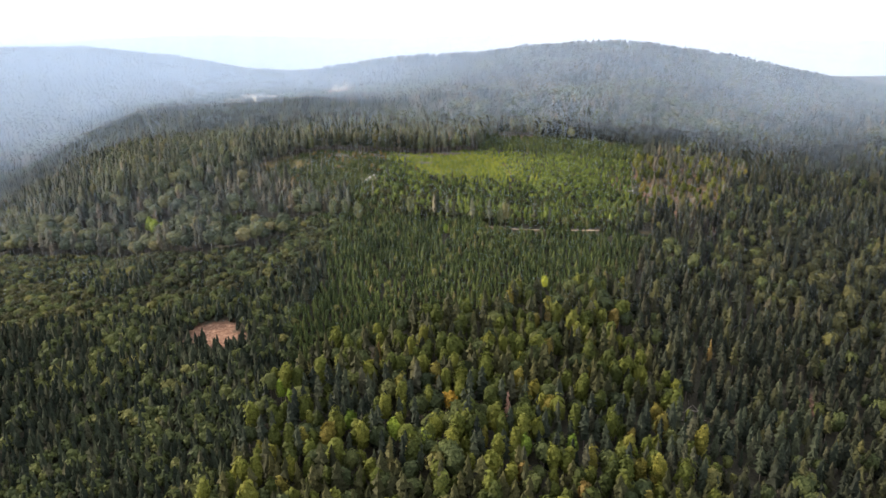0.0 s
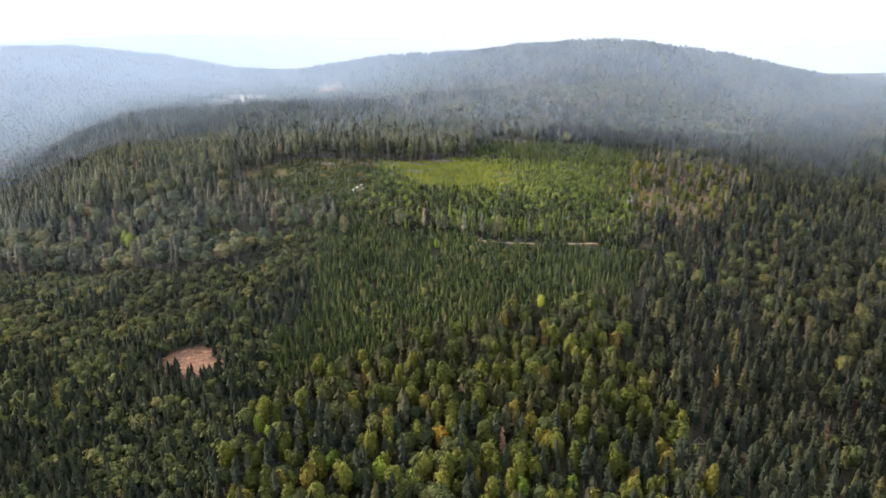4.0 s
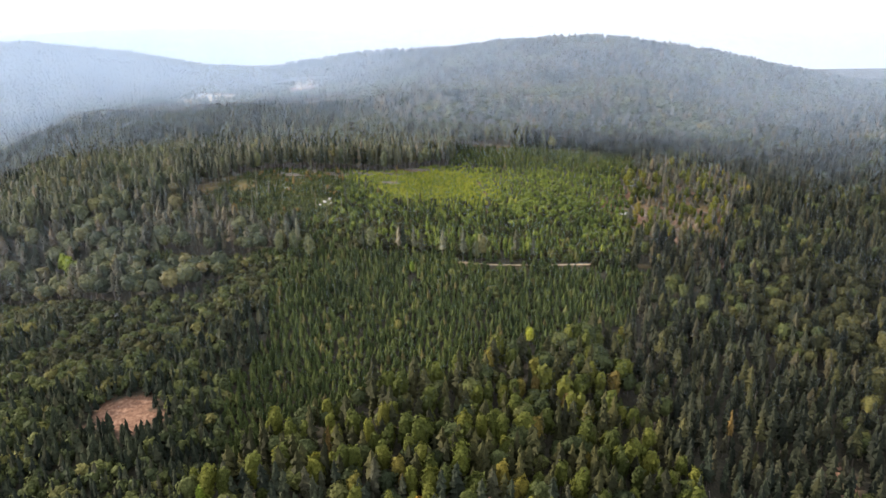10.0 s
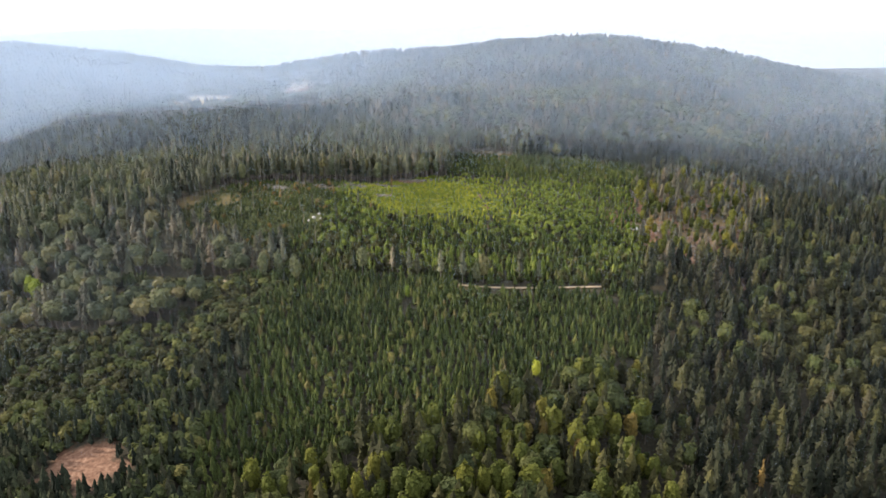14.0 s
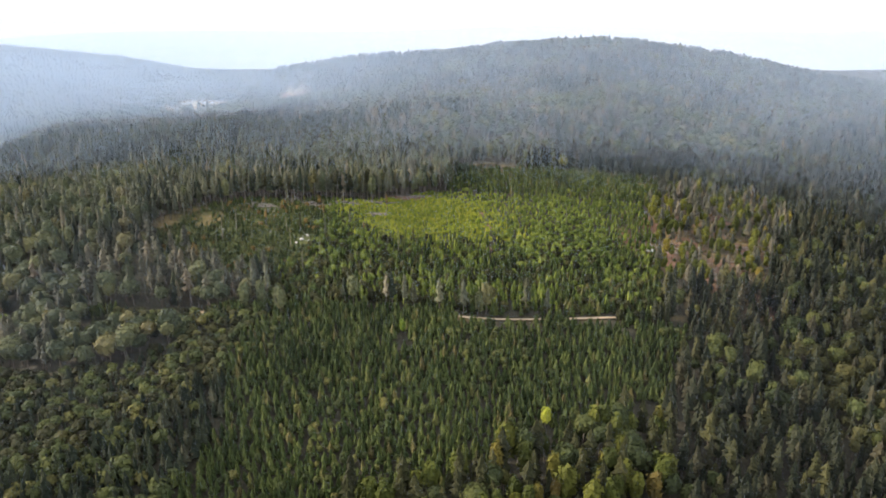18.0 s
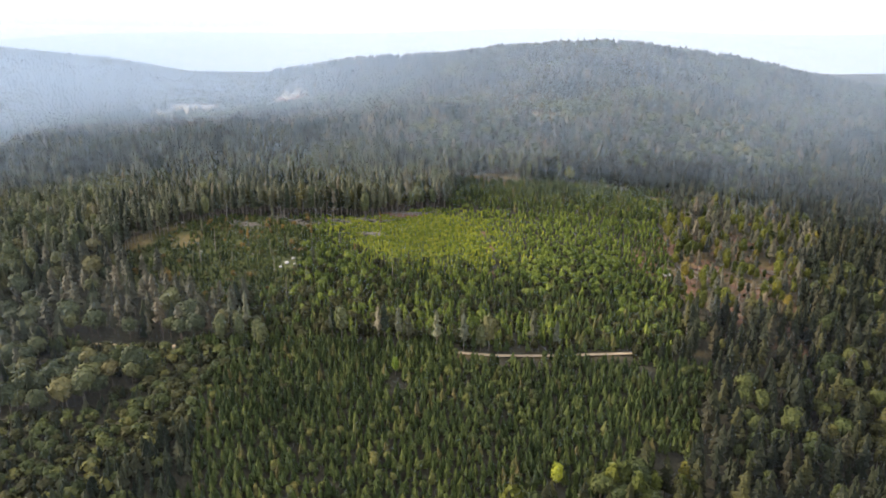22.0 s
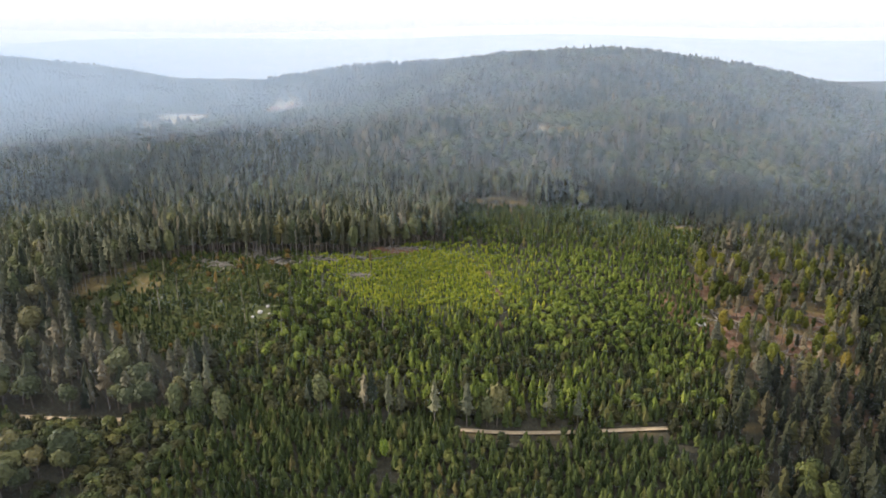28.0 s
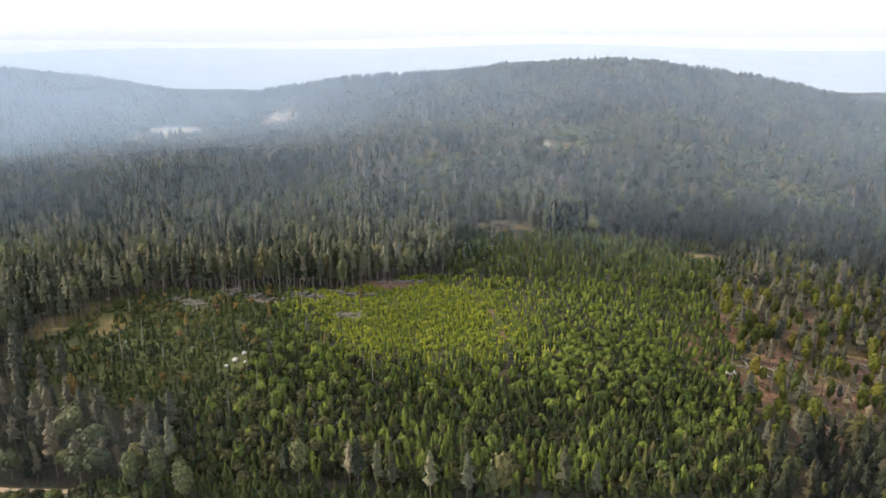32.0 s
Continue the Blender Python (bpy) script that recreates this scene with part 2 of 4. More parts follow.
def mesh_from(name, verts, tris, mats, mat_index=None, tint=None, smooth=False):
    me = bpy.data.meshes.new(name)
    verts, tris = np.asarray(verts, np.float32), np.asarray(tris, np.int32)
    me.vertices.add(len(verts))
    me.vertices.foreach_set("co", verts.ravel())
    me.loops.add(tris.size)
    me.loops.foreach_set("vertex_index", tris.ravel())
    me.polygons.add(len(tris))
    side = tris.shape[1]
    me.polygons.foreach_set("loop_start", np.arange(0, tris.size, side, dtype=np.int32))
    me.polygons.foreach_set("loop_total", np.full(len(tris), side, np.int32))
    me.polygons.foreach_set("use_smooth", np.full(len(tris), smooth))
    for m in mats:
        me.materials.append(m)
    if mat_index is not None:
        me.polygons.foreach_set("material_index", np.asarray(mat_index, np.int32))
    if tint is not None:
        at = me.attributes.new("tint", "FLOAT", "POINT")
        at.data.foreach_set("value", np.asarray(tint, np.float32))
    me.update(calc_edges=True)
    me.validate()
    return me


def grid_mesh(name, xs, ys, zs, mats):
    nx, ny = len(xs), len(ys)
    gx, gy = np.meshgrid(xs, ys)
    verts = np.stack([gx.ravel(), gy.ravel(), zs.ravel()], 1)
    i = (np.arange(ny - 1)[:, None] * nx + np.arange(nx - 1)[None, :]).ravel()
    quads = np.stack([i, i + 1, i + nx + 1, i + nx], 1)
    return mesh_from(name, verts, quads, mats, smooth=True)


# ---- ground: one sheet to the horizon ----
def spread(a, b, fine, end, growth=1.18):
    """Even steps from a to b, widening steps on to end."""
    out, step = list(np.arange(a, b, fine)), fine
    while out[-1] < end:
        step = min(step * growth, 220)
        out.append(out[-1] + step)
    return out


half = spread(0, 330, 4.5, 4800)
xs = np.array([-v for v in reversed(half[1:])] + half)
back = [-v for v in reversed(spread(0, 10, 8, 4000)[1:])]
ys = np.array([250 + v for v in back] + spread(250, 960, 4.5, 4900))
gx, gy = np.meshgrid(xs, ys)
ground_me = grid_mesh("ground", xs, ys, height(gx, gy), [ground_material()])


def track_gap(x, y):
    """How far off the skid trail through the plantation runs."""
    gap = np.full(np.shape(x), 1e3)
    trail = ((-6, 772), (6, 760), (18, 736), (23, 710), (26, 688), (20, 672))
    for (ax, ay), (bx, by) in zip(trail, trail[1:]):
        t = np.clip(((x - ax) * (bx - ax) + (y - ay) * (by - ay)) / ((bx - ax) ** 2 + (by - ay) ** 2), 0, 1)
        gap = np.minimum(gap, np.hypot(x - ax - t * (bx - ax), y - ay - t * (by - ay)))
    return gap


def soil_amount(x, y):
    """Bare reddish earth."""
    a = np.maximum(ellipse(x, y, -172, 441, 18, 16, 0.55, 5), ellipse(x, y, 196, 424, 7, 17))
    a = np.maximum(a, ellipse(x, y, -40, 768, 16, 9))
    a = np.maximum(a, np.minimum(ellipse(x, y, 182, 704, 66, 72, 0.5, 14), 0.06 + 0.5 * wave(x, y, 9, 3)))
    a = np.maximum(a, 0.5 - track_gap(x, y) / 2.2)
    return sstep(0.0, 0.25, a)


def straw_amount(x, y):
    """Dry grass and bracken."""
    a = np.maximum(np.minimum(ellipse(x, y, 34, 918, 32, 42, 0.4), 0.12 + 0.35 * wave(x, y, 6, 1)), ellipse(x, y, 170, 862, 26, 14))
    a = np.maximum(a, np.minimum(ellipse(x, y, -187, 704, 40, 21, 0.5), 0.08 + 0.5 * wave(x, y, 7, 2)))
    a = np.maximum(a, np.minimum(ellipse(x, y, 175, 700, 75, 75, 0.4) * 0.6, 0.1 + 0.5 * wave(x, y, 10, 6)))
    a = np.maximum(a, 0.2 - np.abs(y - road_y(x) + 1) / 12 - 0.3 * (np.abs(x) > 280))
    a = np.maximum(a, ellipse(x, y, 90, 1215, 60, 28, 0.5, 20) * 0.7)
    a = np.maximum(a, ellipse(x, y, -505, 1745, 75, 60, 0.5, 20))
    a = np.maximum(a, ellipse(x, y, 275, 1900, 60, 40, 0.5, 16) * 0.7)
    return sstep(0.0, 0.3, a)


def pale_amount(x, y):
    """Felled or quarried ground on the far hills."""
    a = np.maximum(ellipse(x, y, -500, 1720, 62, 60, 0.5, 20), ellipse(x, y, 272, 1945, 28, 46, 0.4, 16))
    a = np.maximum(a, np.minimum(ellipse(x, y, 255, 1800, 90, 70, 0.5, 16), 0.5 * wave(x, y, 14, 3) + 0.05))
    a = np.maximum(a, ellipse(x, y, -372, 1900, 42, 36, 0.5, 12))
    a = np.maximum(a, np.minimum(ellipse(x, y, -860, 2090, 260, 34, 0.5, 30), 0.1 + 0.5 * wave(x, y, 40, 2)))
    a = np.maximum(a, ellipse(x, y, 99, 1212, 7, 22, 0.4))
    return sstep(0.0, 0.25, a)


def grass_amount(x, y):
    a = np.maximum(ellipse(x, y, -15, 728, 66, 58), ellipse(x, y, -150, 690, 85, 60, 0.4) * 0.8)
    a = np.maximum(a, ellipse(x, y, 128, 835, 30, 30, 0.4))
    a = np.maximum(a, ellipse(x, y, 0, 1030, 40, 22, 0.4) * 0.6)
    return sstep(0.0, 0.35, a)


cover = ground_me.attributes.new("cover", "FLOAT_COLOR", "POINT")
cov = np.stack([soil_amount(gx, gy).ravel(), grass_amount(gx, gy).ravel(), straw_amount(gx, gy).ravel(), pale_amount(gx, gy).ravel()], 1)
cover.data.foreach_set("color", cov.astype(np.float32).ravel())
ground = tagged(new("ground", ground_me), "hilly forest floor with grass, dry bracken and bare red soil", "ground", kind="structure")

# forest road along the slope
rx = np.arange(-330, 112, 3.0)
ry = road_y(rx)
across = np.array([-1.4, -0.7, 0.0, 0.7, 1.4])
crown = np.array([0.16, 0.26, 0.30, 0.26, 0.16])
rv = np.stack([np.repeat(rx, 5), (ry[:, None] + across).ravel(),
               (np.maximum(height(rx, ry - 2.3), height(rx, ry + 2.3))[:, None] + crown).ravel()], 1)
ri = (np.arange(len(rx) - 1)[:, None] * 5 + np.arange(4)[None, :]).ravel()
road = new("road", mesh_from("road", rv, np.stack([ri, ri + 5, ri + 6, ri + 1], 1), [M_ROAD], smooth=True))
tagged(road, "pale gravel forest road cut across the slope", "road", kind="structure")


# ---- tree shapes, one metre tall, foot at the origin ----
def cone_ring(z0, z1, radius, points, rng, droop=0.0, cx=0.0, cy=0.0):
    """A ragged skirt of branches: a star of drooping tips under one apex."""
    a = (np.arange(points) + rng.uniform(0, 1)) / points * 2 * np.pi + rng.uniform(-0.12, 0.12, points)
    r = radius * np.where(np.arange(points) % 2 == 0, 1.0, 0.55) * rng.uniform(0.75, 1.2, points)
    tip = np.stack([cx + r * np.cos(a), cy + r * np.sin(a), z0 + rng.uniform(-0.012, 0.012, points) - droop * (np.arange(points) % 2 == 0)], 1)
    verts = np.vstack([tip, [[cx, cy, z1]]])
    k = np.arange(points)
    return verts, np.stack([k, (k + 1) % points, np.full(points, points)], 1)


def stack(parts):
    verts, tris, n = [], [], 0
    for v, f in parts:
        verts.append(v)
        tris.append(f + n)
        n += len(v)
    return np.vstack(verts), np.vstack(tris)


def spruce_crown(seed, tiers, points, radius=0.15, low=0.2, taper=0.75, reach=1.7):
    rng = np.random.default_rng(seed)
    parts = []
    for i in range(tiers):
        f = i / (tiers - 1)
        z = low + (0.93 - low) * f ** 0.9 + rng.uniform(-0.3, 0.3) * 0.5 / tiers * (i < tiers - 1)
        r = radius * ((1 - f) ** taper + 0.10) * (0.8 if i == 0 else 1) * rng.uniform(0.75, 1.22)
        top = min(z + (1.0 - low) / tiers * reach, 1.0) if i < tiers - 1 else 1.0
        parts.append(cone_ring(z, top, r, points, rng, 0.02, rng.uniform(-0.14, 0.14) * radius, rng.uniform(-0.14, 0.14) * radius))
    return stack(parts)


ICO_V = []
for a, b in ((1, 1.618), (1, -1.618), (-1, 1.618), (-1, -1.618)):
    ICO_V += [(0, a, b), (a, b, 0), (b, 0, a)]
ICO_V = np.array(ICO_V) / 1.902
ICO_F = np.array([(i, j, k) if np.dot(np.cross(ICO_V[j] - ICO_V[i], ICO_V[k] - ICO_V[i]), ICO_V[i]) > 0 else (i, k, j) for i in range(12) for j in range(i + 1, 12) for k in range(j + 1, 12)
                  if max(np.linalg.norm(ICO_V[i] - ICO_V[j]), np.linalg.norm(ICO_V[j] - ICO_V[k]), np.linalg.norm(ICO_V[i] - ICO_V[k])) < 1.1])


def finer(v, f):
    """Each triangle split in four, on the unit ball."""
    verts, mids, out = [tuple(p) for p in v], {}, []

    def mid(a, b):
        key = (min(a, b), max(a, b))
        if key not in mids:
            p = v[a] + v[b]
            mids[key] = len(verts)
            verts.append(tuple(p / np.linalg.norm(p)))
        return mids[key]

    for a, b, c in f:
        ab, bc, ca = mid(a, b), mid(b, c), mid(c, a)
        out += [(a, ab, ca), (ab, b, bc), (ca, bc, c), (ab, bc, ca)]
    return np.array(verts), np.array(out)


BALL_V, BALL_F = finer(ICO_V, ICO_F)


def leaf_crown(seed, leaves, width=0.30, tall=0.36, mid=0.62, leaf=0.3, lobes=0.22, core=1):
    """A lobed crown: an uneven dense heart under a loose coat of leaf sprays that lie like shingles."""
    rng = np.random.default_rng(seed)
    waves = [(rng.normal(size=3) * 2.6, rng.uniform(0, 6.28)) for _ in range(4)]
    axes = np.array([width, width, tall])

    def swollen(d):
        lump = sum(np.sin(d @ k + p) for k, p in waves) / 2
        taper = 1 - 0.22 * np.clip(d[:, 2], 0, 1) ** 2
        return (1 + lobes * lump) * taper

    heart, faces = (BALL_V, BALL_F) if core else (ICO_V, ICO_F)
    parts = [(heart * axes * (0.86 * swollen(heart) * rng.uniform(0.9, 1.08, len(heart)))[:, None] + (0, 0, mid), faces)]
    k = np.arange(leaves) + 0.5
    up = 1 - 1.75 * k / leaves
    a = k * 2.39996 + rng.uniform(-0.5, 0.5, leaves)
    r = np.sqrt(np.clip(1 - up * up, 0, 1))
    d = np.stack([r * np.cos(a), r * np.sin(a), up], 1)
    at = d * axes * (swollen(d) * rng.uniform(0.84, 1.06, leaves))[:, None] + (0, 0, mid)
    n = d / axes
    n = n / np.linalg.norm(n, axis=1, keepdims=True) + rng.normal(0, 0.32, (leaves, 3)) + (0, 0, 0.25)
    n /= np.linalg.norm(n, axis=1, keepdims=True)
    u = np.cross(n, rng.normal(size=(leaves, 3)))
    u /= np.linalg.norm(u, axis=1, keepdims=True)
    w = np.cross(n, u)
    big = width * leaf * rng.uniform(0.6, 1.25, (leaves, 1))
    v = np.stack([at + big * u, at + big * (0.9 * w - 0.5 * u), at - big * (0.9 * w + 0.5 * u)], 1).reshape(-1, 3)
    parts.append((v, np.arange(leaves * 3).reshape(-1, 3)))
    return stack(parts)


def pole(points, radii, sides=5):
    """A tapered limb through the points."""
    points, n = np.asarray(points, float), sides
    a = np.arange(n) / n * 2 * np.pi
    verts, tris = [], []
    d = points[-1] - points[0]
    d = d / np.linalg.norm(d)
    u = np.cross(d, (0.3, 0.9, 0.1))
    u = u / np.linalg.norm(u)
    w = np.cross(d, u)
    for p, r in zip(points, radii):
        verts.append(p + r * (np.cos(a)[:, None] * u + np.sin(a)[:, None] * w))
    for k in range(len(points) - 1):
        for j in range(n):
            q, s = k * n + j, k * n + (j + 1) % n
            tris += [(q, s, s + n), (q, s + n, q + n)]
    top = (len(points) - 1) * n
    tris += [(top, top + j, top + j + 1) for j in range(1, n - 1)]
    return np.vstack(verts), np.array(tris)


def trunk_shape(seed, limbs=0, top=0.9, r=0.014, sides=5):
    rng = np.random.default_rng(seed)
    lean = rng.uniform(-0.012, 0.012, 2)
    parts = [pole([(0, 0, -0.04), (lean[0], lean[1], 0.4 * top), (0, 0, top)], (r * 1.25, r * 0.85, r * 0.25), sides)]
    for i in range(limbs):
        z = rng.uniform(0.32, 0.62)
        a = i * 2.4 + rng.uniform(-0.3, 0.3)
        reach = rng.uniform(0.13, 0.22)
        e = np.array([reach * math.cos(a), reach * math.sin(a), z + reach * 0.9])
        parts.append(pole([(0, 0, z), 0.5 * (e + (0, 0, z)) + (0, 0, -0.01), e], (r * 0.45, r * 0.3, r * 0.1), 4))
    return stack(parts)


def joined(*pairs):
    """Several (shape, material slot) pairs as one template."""
    verts, tris = stack([p[0] for p in pairs])
    return verts, tris, np.concatenate([np.full(len(p[0][1]), p[1]) for p in pairs])


KIND = {
    "spruce": [joined((spruce_crown(s, 7, 7, 0.185 + 0.02 * (s % 3), 0.10 + 0.04 * (s % 3), 0.8, 2.1), 0)) for s in range(6)],
    "lean_spruce": [joined((spruce_crown(10 + s, 13, 7, 0.14, 0.30 + 0.06 * (s % 3), 0.5), 0), (trunk_shape(s, 0, 0.8, 0.012, 4), 1)) for s in range(5)],
    "tall_spruce": [joined((spruce_crown(30 + s, 12, 7, 0.12 + 0.012 * (s % 3), 0.14 + 0.06 * (s % 3), 0.45), 0), (trunk_shape(s, 0, 0.6, 0.012, 4), 1)) for s in range(6)],
    "poplar": [joined((leaf_crown(20 + s, 110, 0.135 + 0.012 * (s % 3), 0.40, 0.59, 0.38), 0), (trunk_shape(s, 0, 0.5, 0.012, 4), 1)) for s in range(6)],
    "beech": [joined((leaf_crown(40 + s, 110, 0.25, 0.31, 0.66, 0.26), 0), (trunk_shape(s, 0, 0.6, 0.013, 4), 1)) for s in range(6)],
    "bush": [joined((leaf_crown(60 + s, 46, 0.42, 0.44, 0.50, 0.34, core=0), 0)) for s in range(6)],
    "young": [joined((spruce_crown(80 + s, 4, 7, 0.23, 0.05, 0.75, 2.1), 0)) for s in range(5)],
    "far_spruce": [joined((spruce_crown(100 + s, 3, 6, 0.19, 0.12, 0.75, 2.1), 0)) for s in range(5)],
    "far_beech": [joined((leaf_crown(120 + s, 26, 0.30, 0.38, 0.6, 0.4, core=0), 0)) for s in range(4)],
}
# slighter shapes for the ridges further off
SLIGHT = {
    "tall_spruce": [joined((spruce_crown(30 + s, 6, 6, 0.13, 0.2 + 0.06 * (s % 3), 0.45), 0), (trunk_shape(s, 0, 0.5, 0.012, 3), 1)) for s in range(5)],
    "lean_spruce": [joined((spruce_crown(10 + s, 6, 6, 0.145, 0.30 + 0.06 * (s % 3), 0.5), 0), (trunk_shape(s, 0, 0.6, 0.012, 3), 1)) for s in range(5)],
    "spruce": [joined((spruce_crown(s, 5, 6, 0.195, 0.14, 0.75, 2.1), 0)) for s in range(5)],
    "poplar": [joined((leaf_crown(20 + s, 50, 0.14, 0.38, 0.6, 0.5, core=0), 0), (trunk_shape(s, 0, 0.5, 0.012, 3), 1)) for s in range(5)],
    "beech": [joined((leaf_crown(40 + s, 50, 0.25, 0.31, 0.66, 0.36, core=0), 0)) for s in range(5)],
}
total = [0]


def plant(name, label, category, kind, mats, x, y, tall, wide=1.0, seed=0):
    """A whole stand as one object. tall: each tree's height; wide: its breadth over the usual."""
    rng = np.random.default_rng(seed)
    x, y = np.asarray(x, float), np.asarray(y, float)
    tall, wide = np.broadcast_to(tall, x.shape), np.broadcast_to(wide, x.shape)
    z = height(x, y)
    shapes = KIND[kind] + SLIGHT.get(kind, [])
    which = rng.integers(0, len(KIND[kind]), len(x))
    if kind in SLIGHT:
        which = np.where(y > 770, len(KIND[kind]) + which % len(SLIGHT[kind]), which)
    turn = rng.uniform(0, 6.283, len(x))
    tint = rng.uniform(0, 0.999, len(x))
    lean = rng.normal(0, 0.018, (len(x), 2))
    V, F, MI, TI, n = [], [], [], [], 0
    for k, (tv, tf, tm) in enumerate(shapes):
        m = np.where(which == k)[0]
        if not len(m):
            continue
        c, s = np.cos(turn[m])[:, None], np.sin(turn[m])[:, None]
        h, w = tall[m][:, None], (tall[m] * wide[m])[:, None]
        vx = (tv[None, :, 0] * c - tv[None, :, 1] * s) * w + lean[m, :1] * tv[None, :, 2] * h + x[m][:, None]
        vy = (tv[None, :, 0] * s + tv[None, :, 1] * c) * w + lean[m, 1:] * tv[None, :, 2] * h + y[m][:, None]
        vz = tv[None, :, 2] * h + z[m][:, None]
        V.append(np.stack([vx, vy, vz], 2).reshape(-1, 3))
        F.append((tf[None] + (np.arange(len(m)) * len(tv))[:, None, None]).reshape(-1, 3) + n)
        MI.append(np.tile(tm, len(m)))
        TI.append(np.repeat(tint[m], len(tv)))
        n += len(tv) * len(m)
    if not V:
        return None
    total[0] += sum(len(f) for f in F)
    me = mesh_from(name, np.vstack(V), np.vstack(F), mats, np.concatenate(MI), np.concatenate(TI))
    return tagged(new(name, me), label, category, kind="stuff")


# ---- the stands, by their places on the plan ----
def in_sight(x, y):
    return ((y < 290) & (np.abs(x) < 330)) | (x > -0.68 * y - 50) & (x < 0.58 * y + 50)


def edge_line(x):
    """The foot of the tall stand behind the clearing."""
    return np.interp(x, (-420, -230, -202, -177, -155, -110, -70, -38, -18, 5), (610, 680, 700, 724, 738, 747, 754, 777, 788, 845))


# trees with a name of their own, each with some room before it
MARKED = ((44, 517), (-17, 378), (15, 379), (145, 452), (-62, 418), (-113, 382), (-106, 378), (-30, 577), (-278, 608), (-45, 352), (24, 345), (130, 428))


# heaps of felled wood: place, stems, spread; rocks: place, size
HEAPS = ((-40, 771, 12, 5, 2.5), (-57, 721, 30, 6, 3), (-57, 749, 26, 8, 3), (-84, 742, 36, 9, 4), (-106, 733, 30, 8, 5), (-123, 740, 30, 8, 4), (-136, 720, 26, 7, 4), (-22, 774, 16, 7, 2), (-147, 724, 14, 5, 3), (149, 703, 24, 8, 4), (209, 712, 26, 8, 5), (186, 694, 18, 6, 5), (169, 679, 12, 5, 5), (122, 404, 12, 5, 6), (170, 668, 12, 5, 7))
ROCKS = ((-104, 676, 2.0), (-101, 681, 1.6), (-107, 672, 1.3), (-99, 675, 1.0), (-43, 660, 1.0), (-26, 636, 0.9), (-185, 727, 1.2), (-160, 688, 1.3), (-127, 685, 0.9), (-90, 690, 0.8), (157, 689, 1.1), (130, 431, 1.2))


def zone_of(x, y):
    wx, wy = x + 7 * wave(x, y, 17, 1.0), y + 7 * wave(x, y, 19, 2.0)
    z = np.full(x.shape, "deep_wood", dtype="U12")
    z[wx > 95] = "right_wood"
    z[wy > 1000] = "far_wood"
    m = (wx > -5) & (wx < 195 - 0.2 * (930 - wy)) & (wy > 765) & (wy < 893)
    z[m] = "regrowth"
    m = (wy < 600) & (wx <= np.interp(wy, (480, 520, 560, 594, 615), (88, 98, 120, 135, 119)))
    z[m] = "pole_wood"
    band = np.interp(wx, (-420, -300, -247, -215, -185, -159, -134, -118, -110), (436, 440, 449, 461, 473, 493, 512, 536, 600)) + 10 * wave(x, y, 11, 5)
    z[m & (wy > band)] = "beech_band"
    z[(wy <= band) & (wx <= -118) & (wy < 560)] = "front_spruce"
    z[ellipse(x, y, -268, 508, 32, 20, 0.4) > 0] = "front_spruce"
    front = np.interp(wx, (-130, -122, -105, -84, -52, -22, 4, 24, 51, 81, 102, 122), (300, 387, 410, 434, 459, 474, 484, 497, 504, 524, 540, 550))
    z[(wy < front) & (wx > -130) & (x + 26 * wave(x, y, 21, 5) < np.interp(y, (300, 420, 540), (135, 108, 92)))] = "front_mixed"
    foot = np.interp(wx, (-400, -296, -253, -218, -187, -170, -156, -136, -112), (588, 572, 562, 543, 536, 546, 568, 595, 616))
    tall_left = (wx < np.interp(wy, (520, 600, 622, 633, 641, 648, 656, 664, 690, 705), (-165, -138, -118, -118, -138, -160, -178, -200, -212, -222))) & (wy > foot) & (wy < edge_line(wx))
    z[tall_left] = "left_wood"
    z[(x > -212) & (x < -128) & (wy > 568) & (y < 604)] = "beech_band"
    young = (wy > 603) & (wy < edge_line(wx) - 2) & (wx > np.interp(wy, (600, 622, 633, 641, 648, 656, 664, 690, 705, 735, 770), (-112, -118, -118, -138, -160, -178, -200, -212, -222, -205, -165))) & (wx < np.interp(wy, (600, 640, 700, 770), (112, 132, 136, 148))) & (wy < 778)
    z[young] = "plantation"
    z[(ellipse(x, y, -22, 729, 62, 60, 0.12) + 0.3 * wave(x, y, 2.3, 4) + 0.3 * wave(x, y, 15, 2) > 0.12) & (y < edge_line(x) - 2)] = "clearing"
    z[(z == "plantation") & (wx < -94) & (wy > 640)] = "brush"
    z[(wx > np.interp(wy, (600, 640, 700, 770, 850), (112, 132, 136, 148, 195))) & (wx < np.interp(wy, (640, 700, 815, 850), (190, 225, 285, 262))) & (wy > 642) & (wy < 850)] = "thinned"
    bare = (np.abs(y - road_y(x)) < np.where((x > -5) & (x < 95) & ~((x > 53) & (x < 63)), 2.3, np.where(x < -140, 1.7, 0.9))) & (x > -330) & (x < 190)
    bare |= (np.abs(y - road_y(x) + 4) < 3) & (((x > 4) & (x < 46)) | ((x > 70) & (x < 94)) | ((x > -197) & (x < -143)))
    bare |= (ellipse(x, y, -172, 441, 16, 14, 0.55, 5) > 0) | (ellipse(x, y, 196, 424, 6, 16) > 0) | (ellipse(x, y, -40, 768, 14, 8) > 0)
    bare |= (np.minimum(ellipse(x, y, 34, 918, 30, 40, 0.4), 0.12 + 0.35 * wave(x, y, 6, 1)) > 0.03) | (ellipse(x, y, 170, 862, 24, 12) > 0) | (np.minimum(ellipse(x, y, -190, 703, 32, 19, 0.5), 0.05 + 0.5 * wave(x, y, 7, 2)) > 0.1)
    bare |= (track_gap(x, y) < 1.1)
